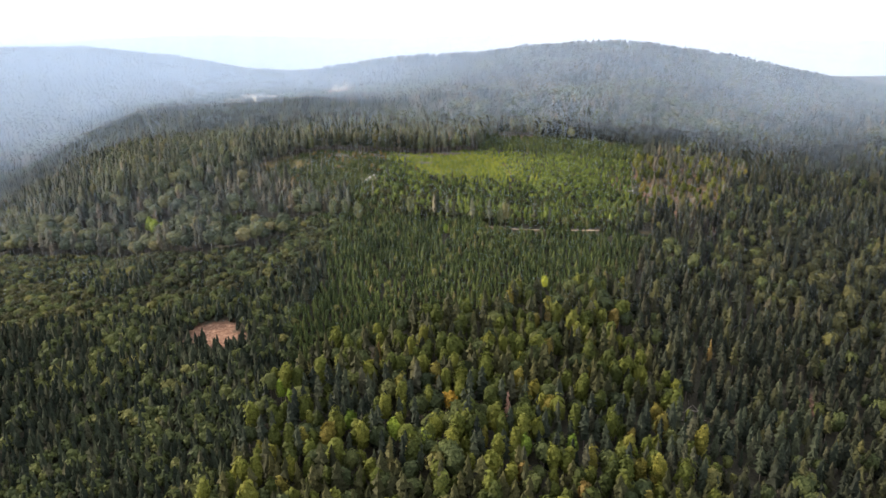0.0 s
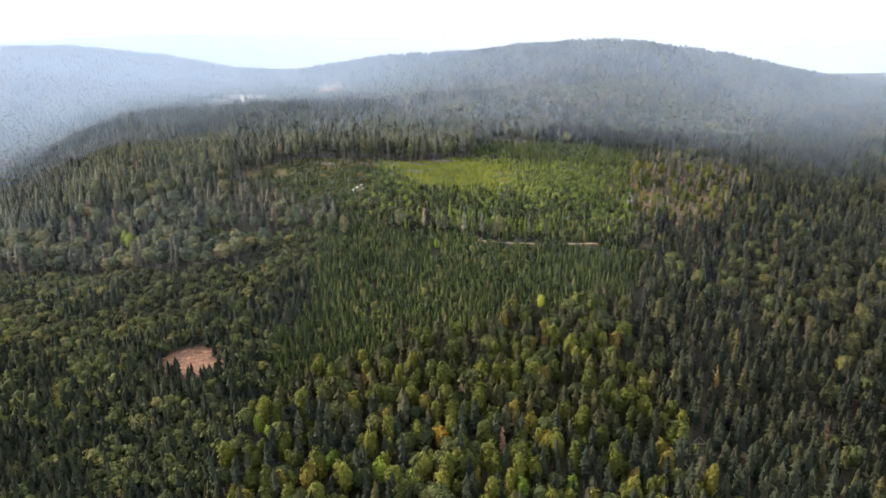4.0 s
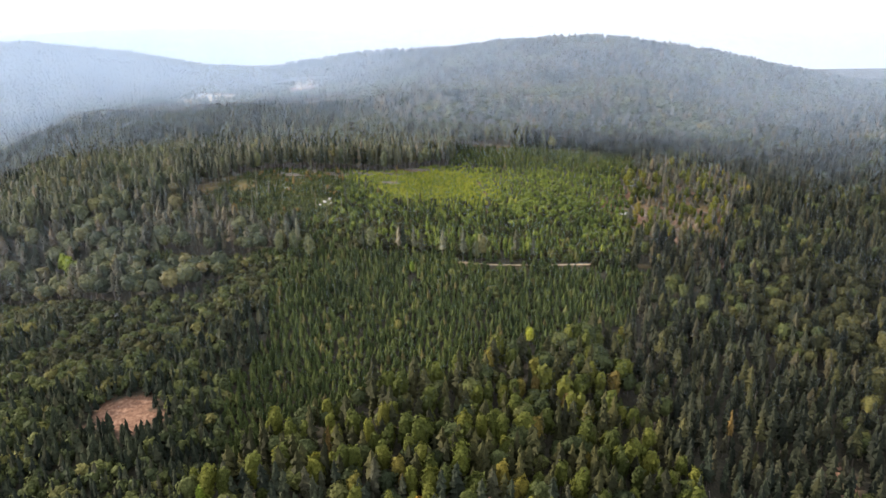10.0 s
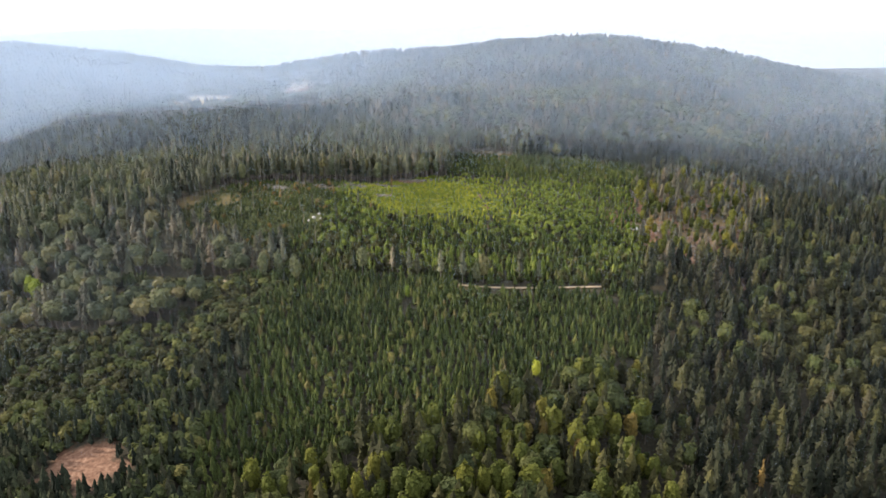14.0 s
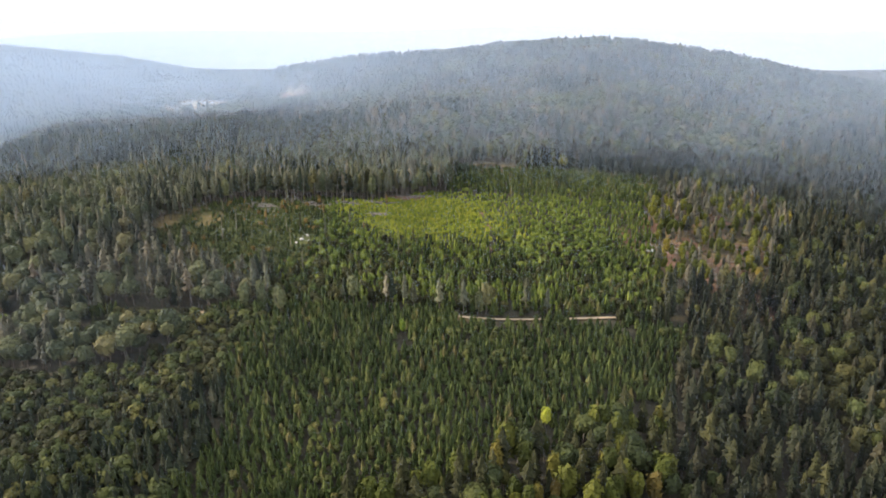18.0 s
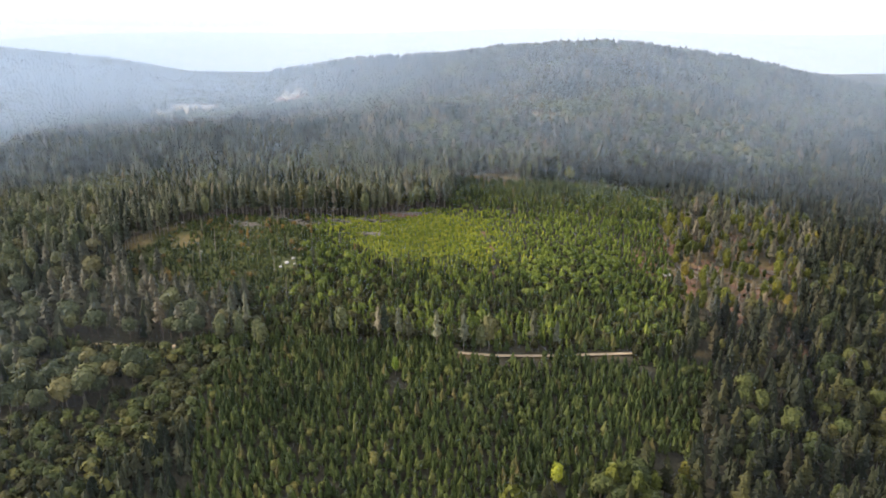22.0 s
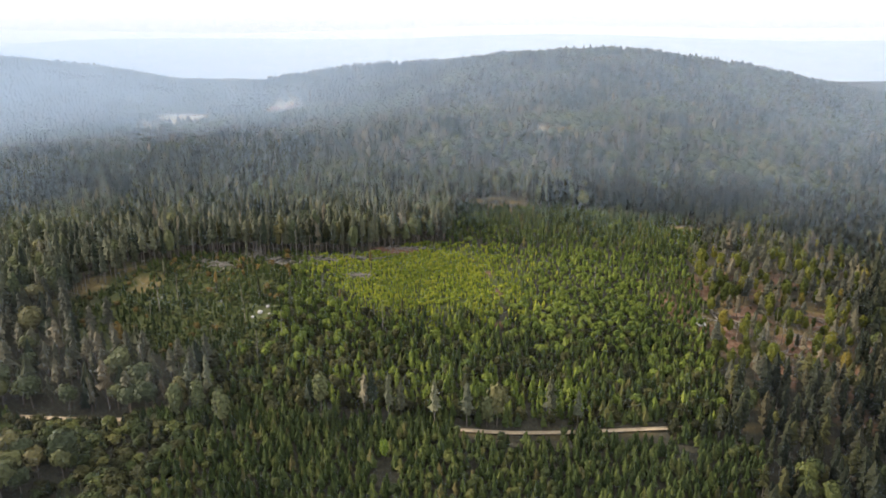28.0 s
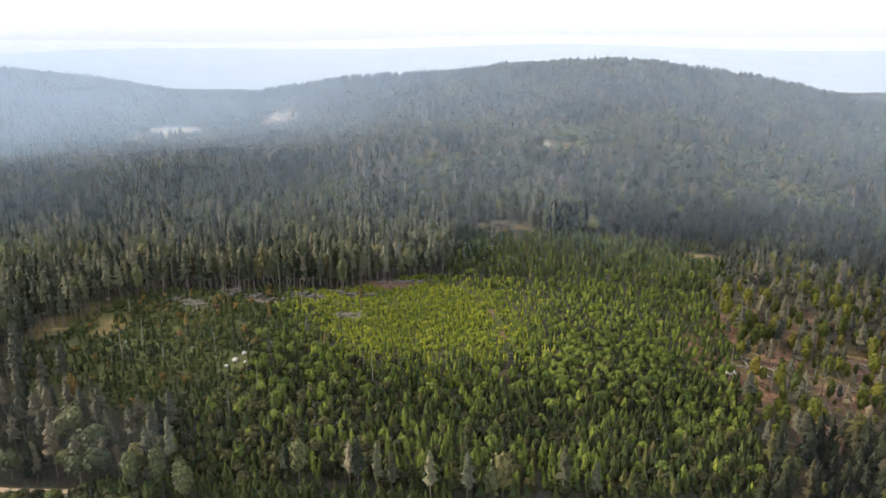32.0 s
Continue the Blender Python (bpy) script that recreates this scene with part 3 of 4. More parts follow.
    for mx, my in MARKED:
        bare |= np.hypot(x - mx, (y - my + 5) / 2.0) < 4.0
    for mx, my, _, sx, sy in HEAPS:
        bare |= np.hypot((x - mx) / (1.3 * sx), (y - my + 2) / (1.2 * sy + 1)) < 0.85
    for mx, my, size in ROCKS:
        bare |= np.hypot(x - mx, (y - my + 2) / 1.8) < 1.1 * size + 0.6
    z[bare] = "bare"
    return z


def scatter(zone, step, x0, x1, y0, y1, seed, keep=1.0):
    rng = np.random.default_rng(seed)
    gx, gy = np.meshgrid(np.arange(x0, x1, step), np.arange(y0, y1, step))
    x = gx.ravel() + rng.uniform(-0.46, 0.46, gx.size) * step
    y = gy.ravel() + rng.uniform(-0.46, 0.46, gx.size) * step
    m = in_sight(x, y)
    x, y = x[m], y[m]
    m = (zone_of(x, y) == zone) & (rng.uniform(0, 1, len(x)) < keep)
    return x[m], y[m], np.random.default_rng(seed + 1)


singles = {}


def split(x, y, tall, pick, kind, limit=300):
    """Sets the trees of one stretch aside, to stand as things of their own. Returns the rest."""
    idx = np.where(pick)[0][:limit]
    singles.setdefault(kind, []).extend(zip(x[idx], y[idx], np.broadcast_to(tall, x.shape)[idx]))
    rest = np.ones(len(x), bool)
    rest[idx] = False
    return x[rest], y[rest], np.broadcast_to(tall, x.shape)[rest]


SPRUCE, AILING = [M_SPRUCE, M_BARK], [M_GREY, M_BARK]

x, y, rng = scatter("front_mixed", 6.8, -140, 125, 260, 520, 11)
u = rng.uniform(0, 1, len(x)) + 0.25 * wave(x, y, 30, 5)
tall = rng.uniform(14, 26, len(x))
m = u < 0.36
a = split(x[m], y[m], tall[m], (y[m] > 330) & (y[m] < 440), "leafy_tree", 220)
plant("leafy_stand", "tall broadleaf trees with yellow-green crowns", "trees", "poplar", [M_MIXED, M_BARK], *a, 1.12, 21)
m = (u >= 0.36) & (u < 0.52)
a = split(x[m], y[m], 0.85 * tall[m], (y[m] > 330) & (y[m] < 470), "beech_tree", 150)
plant("beech_stand", "rounded green beech crowns between taller trees", "trees", "beech", [M_BEECH, M_BARK], *a, 1.0, 22)
m = u >= 0.52
a = split(x[m], y[m], 1.1 * tall[m], (y[m] > 330) & (y[m] < 500), "spruce_tree", 150)
plant("spruce_stand", "tall olive-green spruces among broadleaf trees", "trees", "tall_spruce", [M_OLIVE, M_BARK], *a, 1.15, 23)

x, y, rng = scatter("front_spruce", 4.1, -420, -100, 270, 570, 31)
u = rng.uniform(0, 1, len(x)) + 0.5 * wave(x, y, 26, 7)
tall = rng.uniform(7, 14, len(x))
m = u < 0.8
a = split(x[m], y[m], tall[m], (x[m] > -200) & (y[m] > 380) & (y[m] < 450), "spruce_tree", 60)
plant("spruce_stand", "dense dark spruces with pointed tops", "trees", "spruce", SPRUCE, *a, 1.05, 32)
m = u >= 0.68
plant("beech_stand", "low rounded broadleaf crowns scattered through spruces", "trees", "bush", [M_BEECH], x[m], y[m], 0.75 * tall[m], 1.0, 33)

x, y, rng = scatter("right_wood", 6.5, 85, 640, 270, 1010, 41)
u = rng.uniform(0, 1, len(x)) + 0.3 * wave(x, y, 40, 9)
tall = rng.uniform(13, 26, len(x))
pale = (ellipse(x, y, 265, 560, 85, 75, 0.5, 20) > 0.05) & (u < 0.4)
plant("beech_stand", "rounded olive-green broadleaf crowns on the slope", "trees", "beech", [M_OLIVE, M_BARK], x[pale], y[pale], 0.8 * tall[pale], 1.0, 45)
x, y, u, tall = x[~pale], y[~pale], u[~pale], tall[~pale]
m = u < 0.8
a = split(x[m], y[m], tall[m], (y[m] > 350) & (y[m] < 480) & (x[m] < 190), "spruce_tree", 90)
plant("spruce_stand", "tall dark grey-green spruces", "trees", "tall_spruce", [M_DARK, M_BARK], *a, 1.1, 42)
m = (u >= 0.8) & (u < 0.93)
plant("ailing_spruce_stand", "tall thinning olive-grey spruces", "trees", "lean_spruce", [M_OLIVE, M_BARK], x[m], y[m], tall[m], 1.1, 43)
m = u >= 0.93
plant("beech_stand", "single green broadleaf trees among dark spruces", "trees", "beech", [M_BEECH, M_BARK], x[m], y[m], 0.8 * tall[m], 0.95, 44)

x, y, rng = scatter("pole_wood", 3.2, -145, 150, 380, 615, 51)
u = rng.uniform(0, 1, len(x)) + 0.3 * wave(x, y, 28, 4)
tall = rng.uniform(5.5, 9.5, len(x))
m = u < 0.9
plant("spruce_stand", "close-grown mid-height green spruces", "trees", "spruce", [M_POLE, M_BARK], x[m], y[m], tall[m], 1.12, 52)
m = u >= 0.9
plant("beech_stand", "rounded broadleaf crowns between planted spruces", "trees", "beech", [M_BEECH, M_BARK], x[m], y[m], 0.85 * tall[m], 1.0, 53)

x, y, rng = scatter("beech_band", 4.3, -460, -95, 430, 620, 61)
u = rng.uniform(0, 1, len(x)) + 0.4 * wave(x, y, 30, 6)
tall = rng.uniform(4.5, 8, len(x))
m = u < 0.4
plant("beech_stand", "band of low rounded olive-green crowns", "trees", "bush", [M_OLIVE], x[m], y[m], tall[m], 1.1, 64)
m = (u >= 0.4) & (u < 0.78)
plant("beech_stand", "band of low rounded beech crowns", "trees", "bush", [M_BEECH], x[m], y[m], tall[m], 1.1, 62)
m = u >= 0.78
plant("spruce_stand", "young spruces between beeches", "trees", "spruce", SPRUCE, x[m], y[m], 1.15 * tall[m], 1.15, 63)

x, y, rng = scatter("left_wood", 7.6, -620, -100, 530, 760, 71)
u = rng.uniform(0, 1, len(x)) + 0.3 * wave(x, y, 40, 8)
tall = rng.uniform(16, 24, len(x))
m = (u < 0.4) & (ellipse(x, y, -145, 672, 48, 30, 0.5) > 0.1)
plant("russet_stand", "tall rust-brown broadleaf trees at the wood's edge", "trees", "poplar", [M_RUSSET, M_BARK], x[m], y[m], 0.8 * tall[m], 1.0, 75)
front = (u < 0.62) & (y < 614 + 8 * wave(x, y, 25, 3))
m = ~m & ((u < 0.5) & (u < np.where((x > -230) & (y > 590), 0.1, 1)) | front)
plant("beech_stand", "tall grey-green beeches with rounded crowns", "trees", "beech", [M_SHADY, M_BARK], x[m], y[m], 0.9 * tall[m], 1.12, 72)
m = ~front & (u >= 0.5) & (u < 0.7)
plant("spruce_stand", "tall dark spruces among beeches", "trees", "spruce", SPRUCE, x[m], y[m], tall[m], 1.05, 73)
m = ~front & ((u >= 0.7) | (x > -230) & (y > 590) & (u > 0.1) & (u < 0.5))
plant("ailing_spruce_stand", "tall grey-brown thinning spruces", "trees", "lean_spruce", [M_ASHEN, M_BARK], x[m], y[m], tall[m], 1.15, 74)

x, y, rng = scatter("plantation", 2.9, -225, 145, 595, 790, 81)
u = rng.uniform(0, 1, len(x)) + 0.3 * wave(x, y, 22, 3)
near_road = 1 - sstep(610, 730, y)
tall = rng.uniform(0.5, 1.3, len(x)) * (4.4 + 3.6 * near_road)
leafy = rng.uniform(0, 1, len(x)) < np.where(ellipse(x, y, 68, 705, 40, 44) > 0, 0.75, np.where(x < -40, 0.45, 0.2))
pale = rng.uniform(0.05, 0.75, len(x)) < ellipse(x, y, -12, 726, 82, 74, 0.2)
plant("bright_saplings", "bright yellow-green young spruces round the clearing", "trees", "young", [M_BRIGHT], x[pale], y[pale], 0.75 * tall[pale], 1.15, 85)
x, y, u, tall, leafy = x[~pale], y[~pale], u[~pale], tall[~pale], leafy[~pale]
m = ~leafy & (u < 0.92)
a = split(x[m], y[m], tall[m], (np.abs(x[m]) < 60) & (y[m] > 608) & (y[m] < 640), "young_spruce", 250)
low = rng.uniform(610, 790, len(a[0])) < a[1]
plant("young_spruce_plantation", "young fresh-green spruces in a dense plantation", "trees", "young", [M_YOUNG], *(v[low] for v in a), 1.2, 82)
low = ~low
plant("young_spruce_plantation", "deep-green young spruces above the forest road", "trees", "young", [M_POLE], *(v[low] for v in a), 1.15, 84)
m = leafy | (u >= 0.92)
near = rng.uniform(610, 700, len(x)) > y
plant("young_broadleaf_plantation", "small rounded light-green broadleaf trees", "trees", "bush", [M_YOUNG], x[m & ~near], y[m & ~near], 0.85 * tall[m & ~near], 0.85, 83)
plant("young_broadleaf_plantation", "small rounded deep-green broadleaf trees above the road", "trees", "bush", [M_OLIVE], x[m & near], y[m & near], 0.85 * tall[m & near], 0.85, 86)

x, y, rng = scatter("clearing", 1.7, -90, 60, 660, 790, 91)
u = rng.uniform(0, 1, len(x))
tall = rng.uniform(1.0, 2.8, len(x))
m = u < 0.35
plant("clearing_scrub", "low bright yellow-green saplings covering the clearing", "shrubs", "bush", [M_BRIGHT], x[m], y[m], tall[m], 1.1, 92)
m = u >= 0.35
plant("clearing_saplings", "small bright green spruce saplings", "shrubs", "young", [M_BRIGHT], x[m], y[m], 1.3 * tall[m], 1.0, 93)

x, y, rng = scatter("brush", 2.3, -235, -75, 635, 790, 101)
u = rng.uniform(0, 1, len(x))
tall = rng.uniform(2, 5.5, len(x))
m = u < 0.55
plant("young_spruce_plantation", "young green spruces on rough ground", "trees", "young", [M_POLE], x[m], y[m], tall[m], 1.15, 102)
m = (u >= 0.55) & (u < 0.9)
plant("brush", "low green bushes on a rough slope", "shrubs", "bush", [M_BEECH], x[m], y[m], 0.6 * tall[m], 1.1, 103)
m = (u >= 0.9) & (u < 0.94)
plant("russet_brush", "rust-brown bushes on a rough slope", "shrubs", "bush", [M_RUSSET], x[m], y[m], 0.8 * tall[m], 1.0, 104)

x, y, rng = scatter("thinned", 5.2, 100, 300, 620, 860, 111)
u = rng.uniform(0, 1, len(x)) + 0.22 * np.clip(ellipse(x, y, 172, 696, 50, 56, 0.5, 14), 0, 0.5)
tall = rng.uniform(8, 17, len(x))
m = u < 0.3
plant("ailing_spruce_stand", "scattered grey-olive spruces on red ground", "trees", "lean_spruce", [M_ASHEN, M_BARK], x[m], y[m], 1.15 * tall[m], 1.2, 112)
m = (u >= 0.3) & (u < 0.58)
plant("leafy_stand", "scattered olive-yellow broadleaf trees", "trees", "poplar", [M_MIXED, M_BARK], x[m], y[m], 0.95 * tall[m], 1.2, 113)
m = (u >= 0.58) & (u < 0.82)
plant("brush", "low bushes on red-brown ground", "shrubs", "bush", [M_BEECH], x[m], y[m], 0.2 * tall[m], 1.1, 114)
m = (u >= 0.82) & (u < 0.87)
plant("russet_brush", "rust-brown bushes on felled ground", "shrubs", "bush", [M_RUSSET], x[m], y[m], 0.2 * tall[m], 1.1, 115)

x, y, rng = scatter("regrowth", 3.8, -10, 210, 755, 935, 121)
u = rng.uniform(0, 1, len(x)) + 0.4 * wave(x, y, 30, 5)
tall = rng.uniform(5, 9, len(x))
m = u < 0.75
plant("spruce_stand", "mid-height green spruces behind the plantation", "trees", "spruce", [M_POLE, M_BARK], x[m], y[m], tall[m], 1.1, 122)
m = u >= 0.75
plant("young_broadleaf_plantation", "light-green young broadleaf trees", "trees", "bush", [M_YOUNG], x[m], y[m], 0.55 * tall[m], 0.9, 123)

x, y, rng = scatter("deep_wood", 5.6, -760, 110, 560, 1010, 131)
u = rng.uniform(0, 1, len(x)) + 0.35 * wave(x, y, 60, 8) - 0.5 * sstep(-90, -190, x) * sstep(830, 890, y)
tall = rng.uniform(18, 26, len(x))
m = u < 0.2
plant("spruce_stand", "tall dark spruces with bare lower trunks", "trees", "lean_spruce", SPRUCE, x[m], y[m], tall[m], 0.95, 132)
m = (u >= 0.2) & (u < 0.7)
plant("ailing_spruce_stand", "tall grey spruces with thinning crowns", "trees", "lean_spruce", AILING, x[m], y[m], tall[m], 0.85, 133)
m = u >= 0.7
plant("dull_leafy_stand", "grey-green broadleaf crowns in tall spruce wood", "trees", "poplar", [M_DULL, M_BARK], x[m], y[m], 0.9 * tall[m], 1.05, 134)

x, y, rng = scatter("far_wood", 10.4, -1650, 1450, 1000, 2350, 141)
gaps = (ellipse(x, y, 90, 1205, 45, 22, 0.5, 20) > 0) | (ellipse(x, y, -364, 1860, 62, 75) > 0) | (pale_amount(x, y) > 0.2) | (pale_amount(x, y + 14) > 0.3)
m = ~gaps & (wave(x, y, 34, 7) + 0.5 * wave(x, y, 13, 2) < 0.62)
x, y = x[m], y[m]
u = rng.uniform(0.15, 0.8, len(x)) + 0.6 * wave(x, y, 60, 8) + 0.3 * wave(x, y, 150, 3)
tall = rng.uniform(10, 24, len(x)) * (1 + 0.2 * wave(x, y, 60, 2))
m = u < 0.32
plant("far_spruce_wood", "dark spruce wood on the far hills", "trees", "far_spruce", [M_SPRUCE], x[m], y[m], 0.85 * tall[m], 1.75, 142)
m = (u >= 0.32) & (u < 0.66)
plant("far_ailing_wood", "grey-green thinning wood on the far hills", "trees", "far_spruce", [M_FAR_PALE], x[m], y[m], 0.85 * tall[m], 1.7, 143)
m = u >= 0.66
plant("far_beech_wood", "pale broadleaf wood on the far hills", "trees", "far_beech", [M_DULL], x[m], y[m], 0.75 * tall[m], 1.4, 144)

# dark stand edges behind the regrowth
rng = np.random.default_rng(155)
x = np.concatenate([rng.uniform(58, 120, 90), rng.uniform(182, 252, 90)])
y = np.where(x < 150, 893, 932) + rng.uniform(0, 14, len(x))
plant("spruce_stand", "dark close wall of tall spruces at a stand's edge", "trees", "tall_spruce", [M_DARK, M_BARK], x, y, rng.uniform(19, 27, len(x)), 1.15, 156)

# a close row below the road
rng = np.random.default_rng(151)
x = np.concatenate([rng.uniform(-138, -2, 260), rng.uniform(53, 63, 20), rng.uniform(-330, -200, 120)])
y = road_y(x) - rng.uniform(2.2, 7.5, len(x))
plant("roadside_spruces", "close row of spruces below the forest road", "trees", "spruce", [M_POLE, M_BARK], x, y, rng.uniform(5, 10, len(x)), 1.1, 152)

# the wood goes on under the flight
rng = np.random.default_rng(161)
gx, gy = np.meshgrid(np.arange(-330, 330, 5.6), np.arange(-160, 262, 5.6))
x, y = gx.ravel() + rng.uniform(-2.5, 2.5, gx.size), gy.ravel() + rng.uniform(-2.5, 2.5, gx.size)
u = rng.uniform(0, 1, len(x)) + 0.4 * wave(x, y, 45, 3)
tall = rng.uniform(11, 22, len(x))
m = u < 0.62
plant("spruce_stand", "dark spruces of the wood under the flight", "trees", "far_spruce", [M_SPRUCE], x[m], y[m], tall[m], 1.15, 162)
m = u >= 0.62
plant("leafy_stand", "yellow-green broadleaf trees among spruces", "trees", "far_beech", [M_MIXED], x[m], y[m], 0.8 * tall[m], 0.95, 163)


# ---- trees that stand as things of their own ----
def part(name, shape, material, parent, label=""):
    me = shape if isinstance(shape, bpy.types.Mesh) else mesh_from(name, shape[0], shape[1], [material])
    ob = new(name, me)
    ob.parent = parent
    return tagged(ob, label)


def tree_thing(name, seed, crown, trunk, leaf_mat, label):
    base = tagged(new(name), label, "tree", group=name.replace("_", " ") + "s of the near wood")
    part("trunk", trunk, M_BARK, base)
    part("crown", crown, leaf_mat, base)
    return base


def grow(name, makers):
    """The first tree of each shape, then copies of it."""
    rng = np.random.default_rng(len(name))
    for i, (x, y, tall) in enumerate(singles.get(name, ())):
        k = i % len(makers)
        spot = Matrix.LocRotScale((x, y, float(height(x, y))), Euler((rng.normal(0, 0.015), rng.normal(0, 0.015), rng.uniform(0, 6.283))), None)
        wide = rng.uniform(0.9, 1.15)
        if i < len(makers):
            ob = makers[k]()
            makers[k] = ob if not callable(makers[k]) else makers[k]
            grown.setdefault(name, []).append(ob)
            ob.matrix_basis = spot
        else:
            ob = copy_thing(grown[name][k], spot)
        ob.scale = (tall * wide, tall * wide, tall)


grown = {}
grow("spruce_tree", [lambda s=s: tree_thing("spruce_tree", s, spruce_crown(200 + s, 16, 9, 0.11 + 0.012 * s, 0.14 + 0.05 * s, 0.45), trunk_shape(s, 0, 0.97, 0.012, 6), M_SPRUCE,
                                              "tall dark-green spruce with drooping tiers of branches") for s in range(4)])
grow("leafy_tree", [lambda s=s: tree_thing("leafy_tree", s, leaf_crown(220 + s, 190, 0.14 + 0.012 * s, 0.38, 0.6, 0.3), trunk_shape(30 + s, 6, 0.85, 0.013, 6), M_MIXED,
                                             "tall broadleaf tree with a yellow-green crown") for s in range(4)])
grow("beech_tree", [lambda s=s: tree_thing("beech_tree", s, leaf_crown(240 + s, 200, 0.25, 0.31, 0.65, 0.2), trunk_shape(40 + s, 7, 0.8, 0.014, 6), M_BEECH,
                                             "round-crowned green beech between taller trees") for s in range(3)])
grow("young_spruce", [lambda s=s: tree_thing("young_spruce", s, spruce_crown(260 + s, 7, 9, 0.22, 0.05), trunk_shape(50 + s, 0, 0.9, 0.012, 5), M_YOUNG,
                                               "young fresh-green spruce beside the forest road") for s in range(4)])

# the open edge of the tall stand behind the clearing, with bare lower trunks
rng = np.random.default_rng(171)
row = np.concatenate([np.arange(-215, 0, 3.1), np.arange(-215, 0, 4.3)])
row = row + rng.uniform(-0.8, 0.8, len(row))
for k, x in enumerate(row):
    singles.setdefault("edge_spruce", []).append((float(x), float(edge_line(x)) + rng.uniform(-1, 8), rng.uniform(15, 25)))
# tall thin trees left standing on the rough slope
for x, y in ((-123, 727), (-116, 713), (-93, 701), (-74, 697), (-106, 685), (-131, 691), (-88, 679), (-147, 701), (-63, 685), (-165, 707), (-82, 661), (-51, 727), (-137, 675), (-29, 675)):
    singles.setdefault("lone_spruce", []).append((x, y, rng.uniform(10, 16)))
grow("edge_spruce", [lambda s=s: tree_thing("edge_spruce", s, spruce_crown(270 + s, 9, 8, 0.10 + 0.012 * s, 0.30 + 0.08 * s, 0.35), trunk_shape(60 + s, 0, 0.95, 0.0105, 6), (M_GREY, M_SPRUCE, M_GREY, M_OLIVE)[s],
                                              "tall spruce with a bare pale lower trunk") for s in range(4)])
grow("lone_spruce", [lambda s=s: tree_thing("lone_spruce", s, spruce_crown(280 + s, 10, 7, 0.085, 0.25 + 0.12 * s, 0.4), trunk_shape(70 + s, 0, 0.95, 0.012, 6), (M_GREY, M_OLIVE, M_RUSSET)[s],
                                              "thin ailing spruce still standing on rough ground") for s in range(3)])


# ---- haze, imitated by hair-thin pale-blue mesh strips, layer behind layer ----
def haze_strip_material():
    m = bpy.data.materials.new("haze_strip")
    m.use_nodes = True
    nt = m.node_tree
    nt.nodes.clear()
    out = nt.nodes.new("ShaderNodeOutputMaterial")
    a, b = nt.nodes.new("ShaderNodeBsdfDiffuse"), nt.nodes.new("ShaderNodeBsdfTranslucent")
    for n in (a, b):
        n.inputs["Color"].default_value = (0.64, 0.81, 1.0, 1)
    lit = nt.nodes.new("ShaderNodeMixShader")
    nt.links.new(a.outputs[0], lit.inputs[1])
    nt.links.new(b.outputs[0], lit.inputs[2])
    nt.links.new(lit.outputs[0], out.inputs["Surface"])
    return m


M_HAZE_STRIP = haze_strip_material()


def haze_strips(y0, density, rise, top, left, low=False):
    """Fine level strips over one another stand in for haze, rippled so that the sun catches them: none at the treetops,
    denser above, none at the top.
    """
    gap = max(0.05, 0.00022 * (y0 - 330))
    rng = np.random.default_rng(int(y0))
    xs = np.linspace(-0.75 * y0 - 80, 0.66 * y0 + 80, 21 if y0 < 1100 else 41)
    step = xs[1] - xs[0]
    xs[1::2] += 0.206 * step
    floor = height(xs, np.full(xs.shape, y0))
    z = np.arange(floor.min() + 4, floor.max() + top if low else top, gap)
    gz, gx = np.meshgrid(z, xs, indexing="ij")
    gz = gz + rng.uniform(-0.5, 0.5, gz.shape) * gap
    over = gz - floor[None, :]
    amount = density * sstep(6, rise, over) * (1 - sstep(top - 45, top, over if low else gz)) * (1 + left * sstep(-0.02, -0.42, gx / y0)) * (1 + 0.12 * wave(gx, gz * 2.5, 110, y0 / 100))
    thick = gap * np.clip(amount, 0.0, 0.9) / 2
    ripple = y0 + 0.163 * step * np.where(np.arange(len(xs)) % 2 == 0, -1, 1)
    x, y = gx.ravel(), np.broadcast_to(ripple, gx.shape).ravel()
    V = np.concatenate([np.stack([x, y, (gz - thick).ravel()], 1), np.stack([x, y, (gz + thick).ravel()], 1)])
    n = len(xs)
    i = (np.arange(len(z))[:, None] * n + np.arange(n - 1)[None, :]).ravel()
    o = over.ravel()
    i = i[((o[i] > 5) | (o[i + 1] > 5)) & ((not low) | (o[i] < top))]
    me = mesh_from("haze", V, np.stack([i, i + 1, i + 1 + gx.size, i + gx.size], 1), [M_HAZE_STRIP])
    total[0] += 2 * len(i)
    return tagged(new("haze", me), "hair-thin pale blue strips standing in for haze over the wooded slopes", "haze", kind="stuff")


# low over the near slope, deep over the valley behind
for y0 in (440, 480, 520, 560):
    haze_strips(y0, 0.005, 40, 108, 0.6, low=True)
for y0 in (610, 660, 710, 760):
    haze_strips(y0, 0.009, 24, 58, 0.6, low=True)
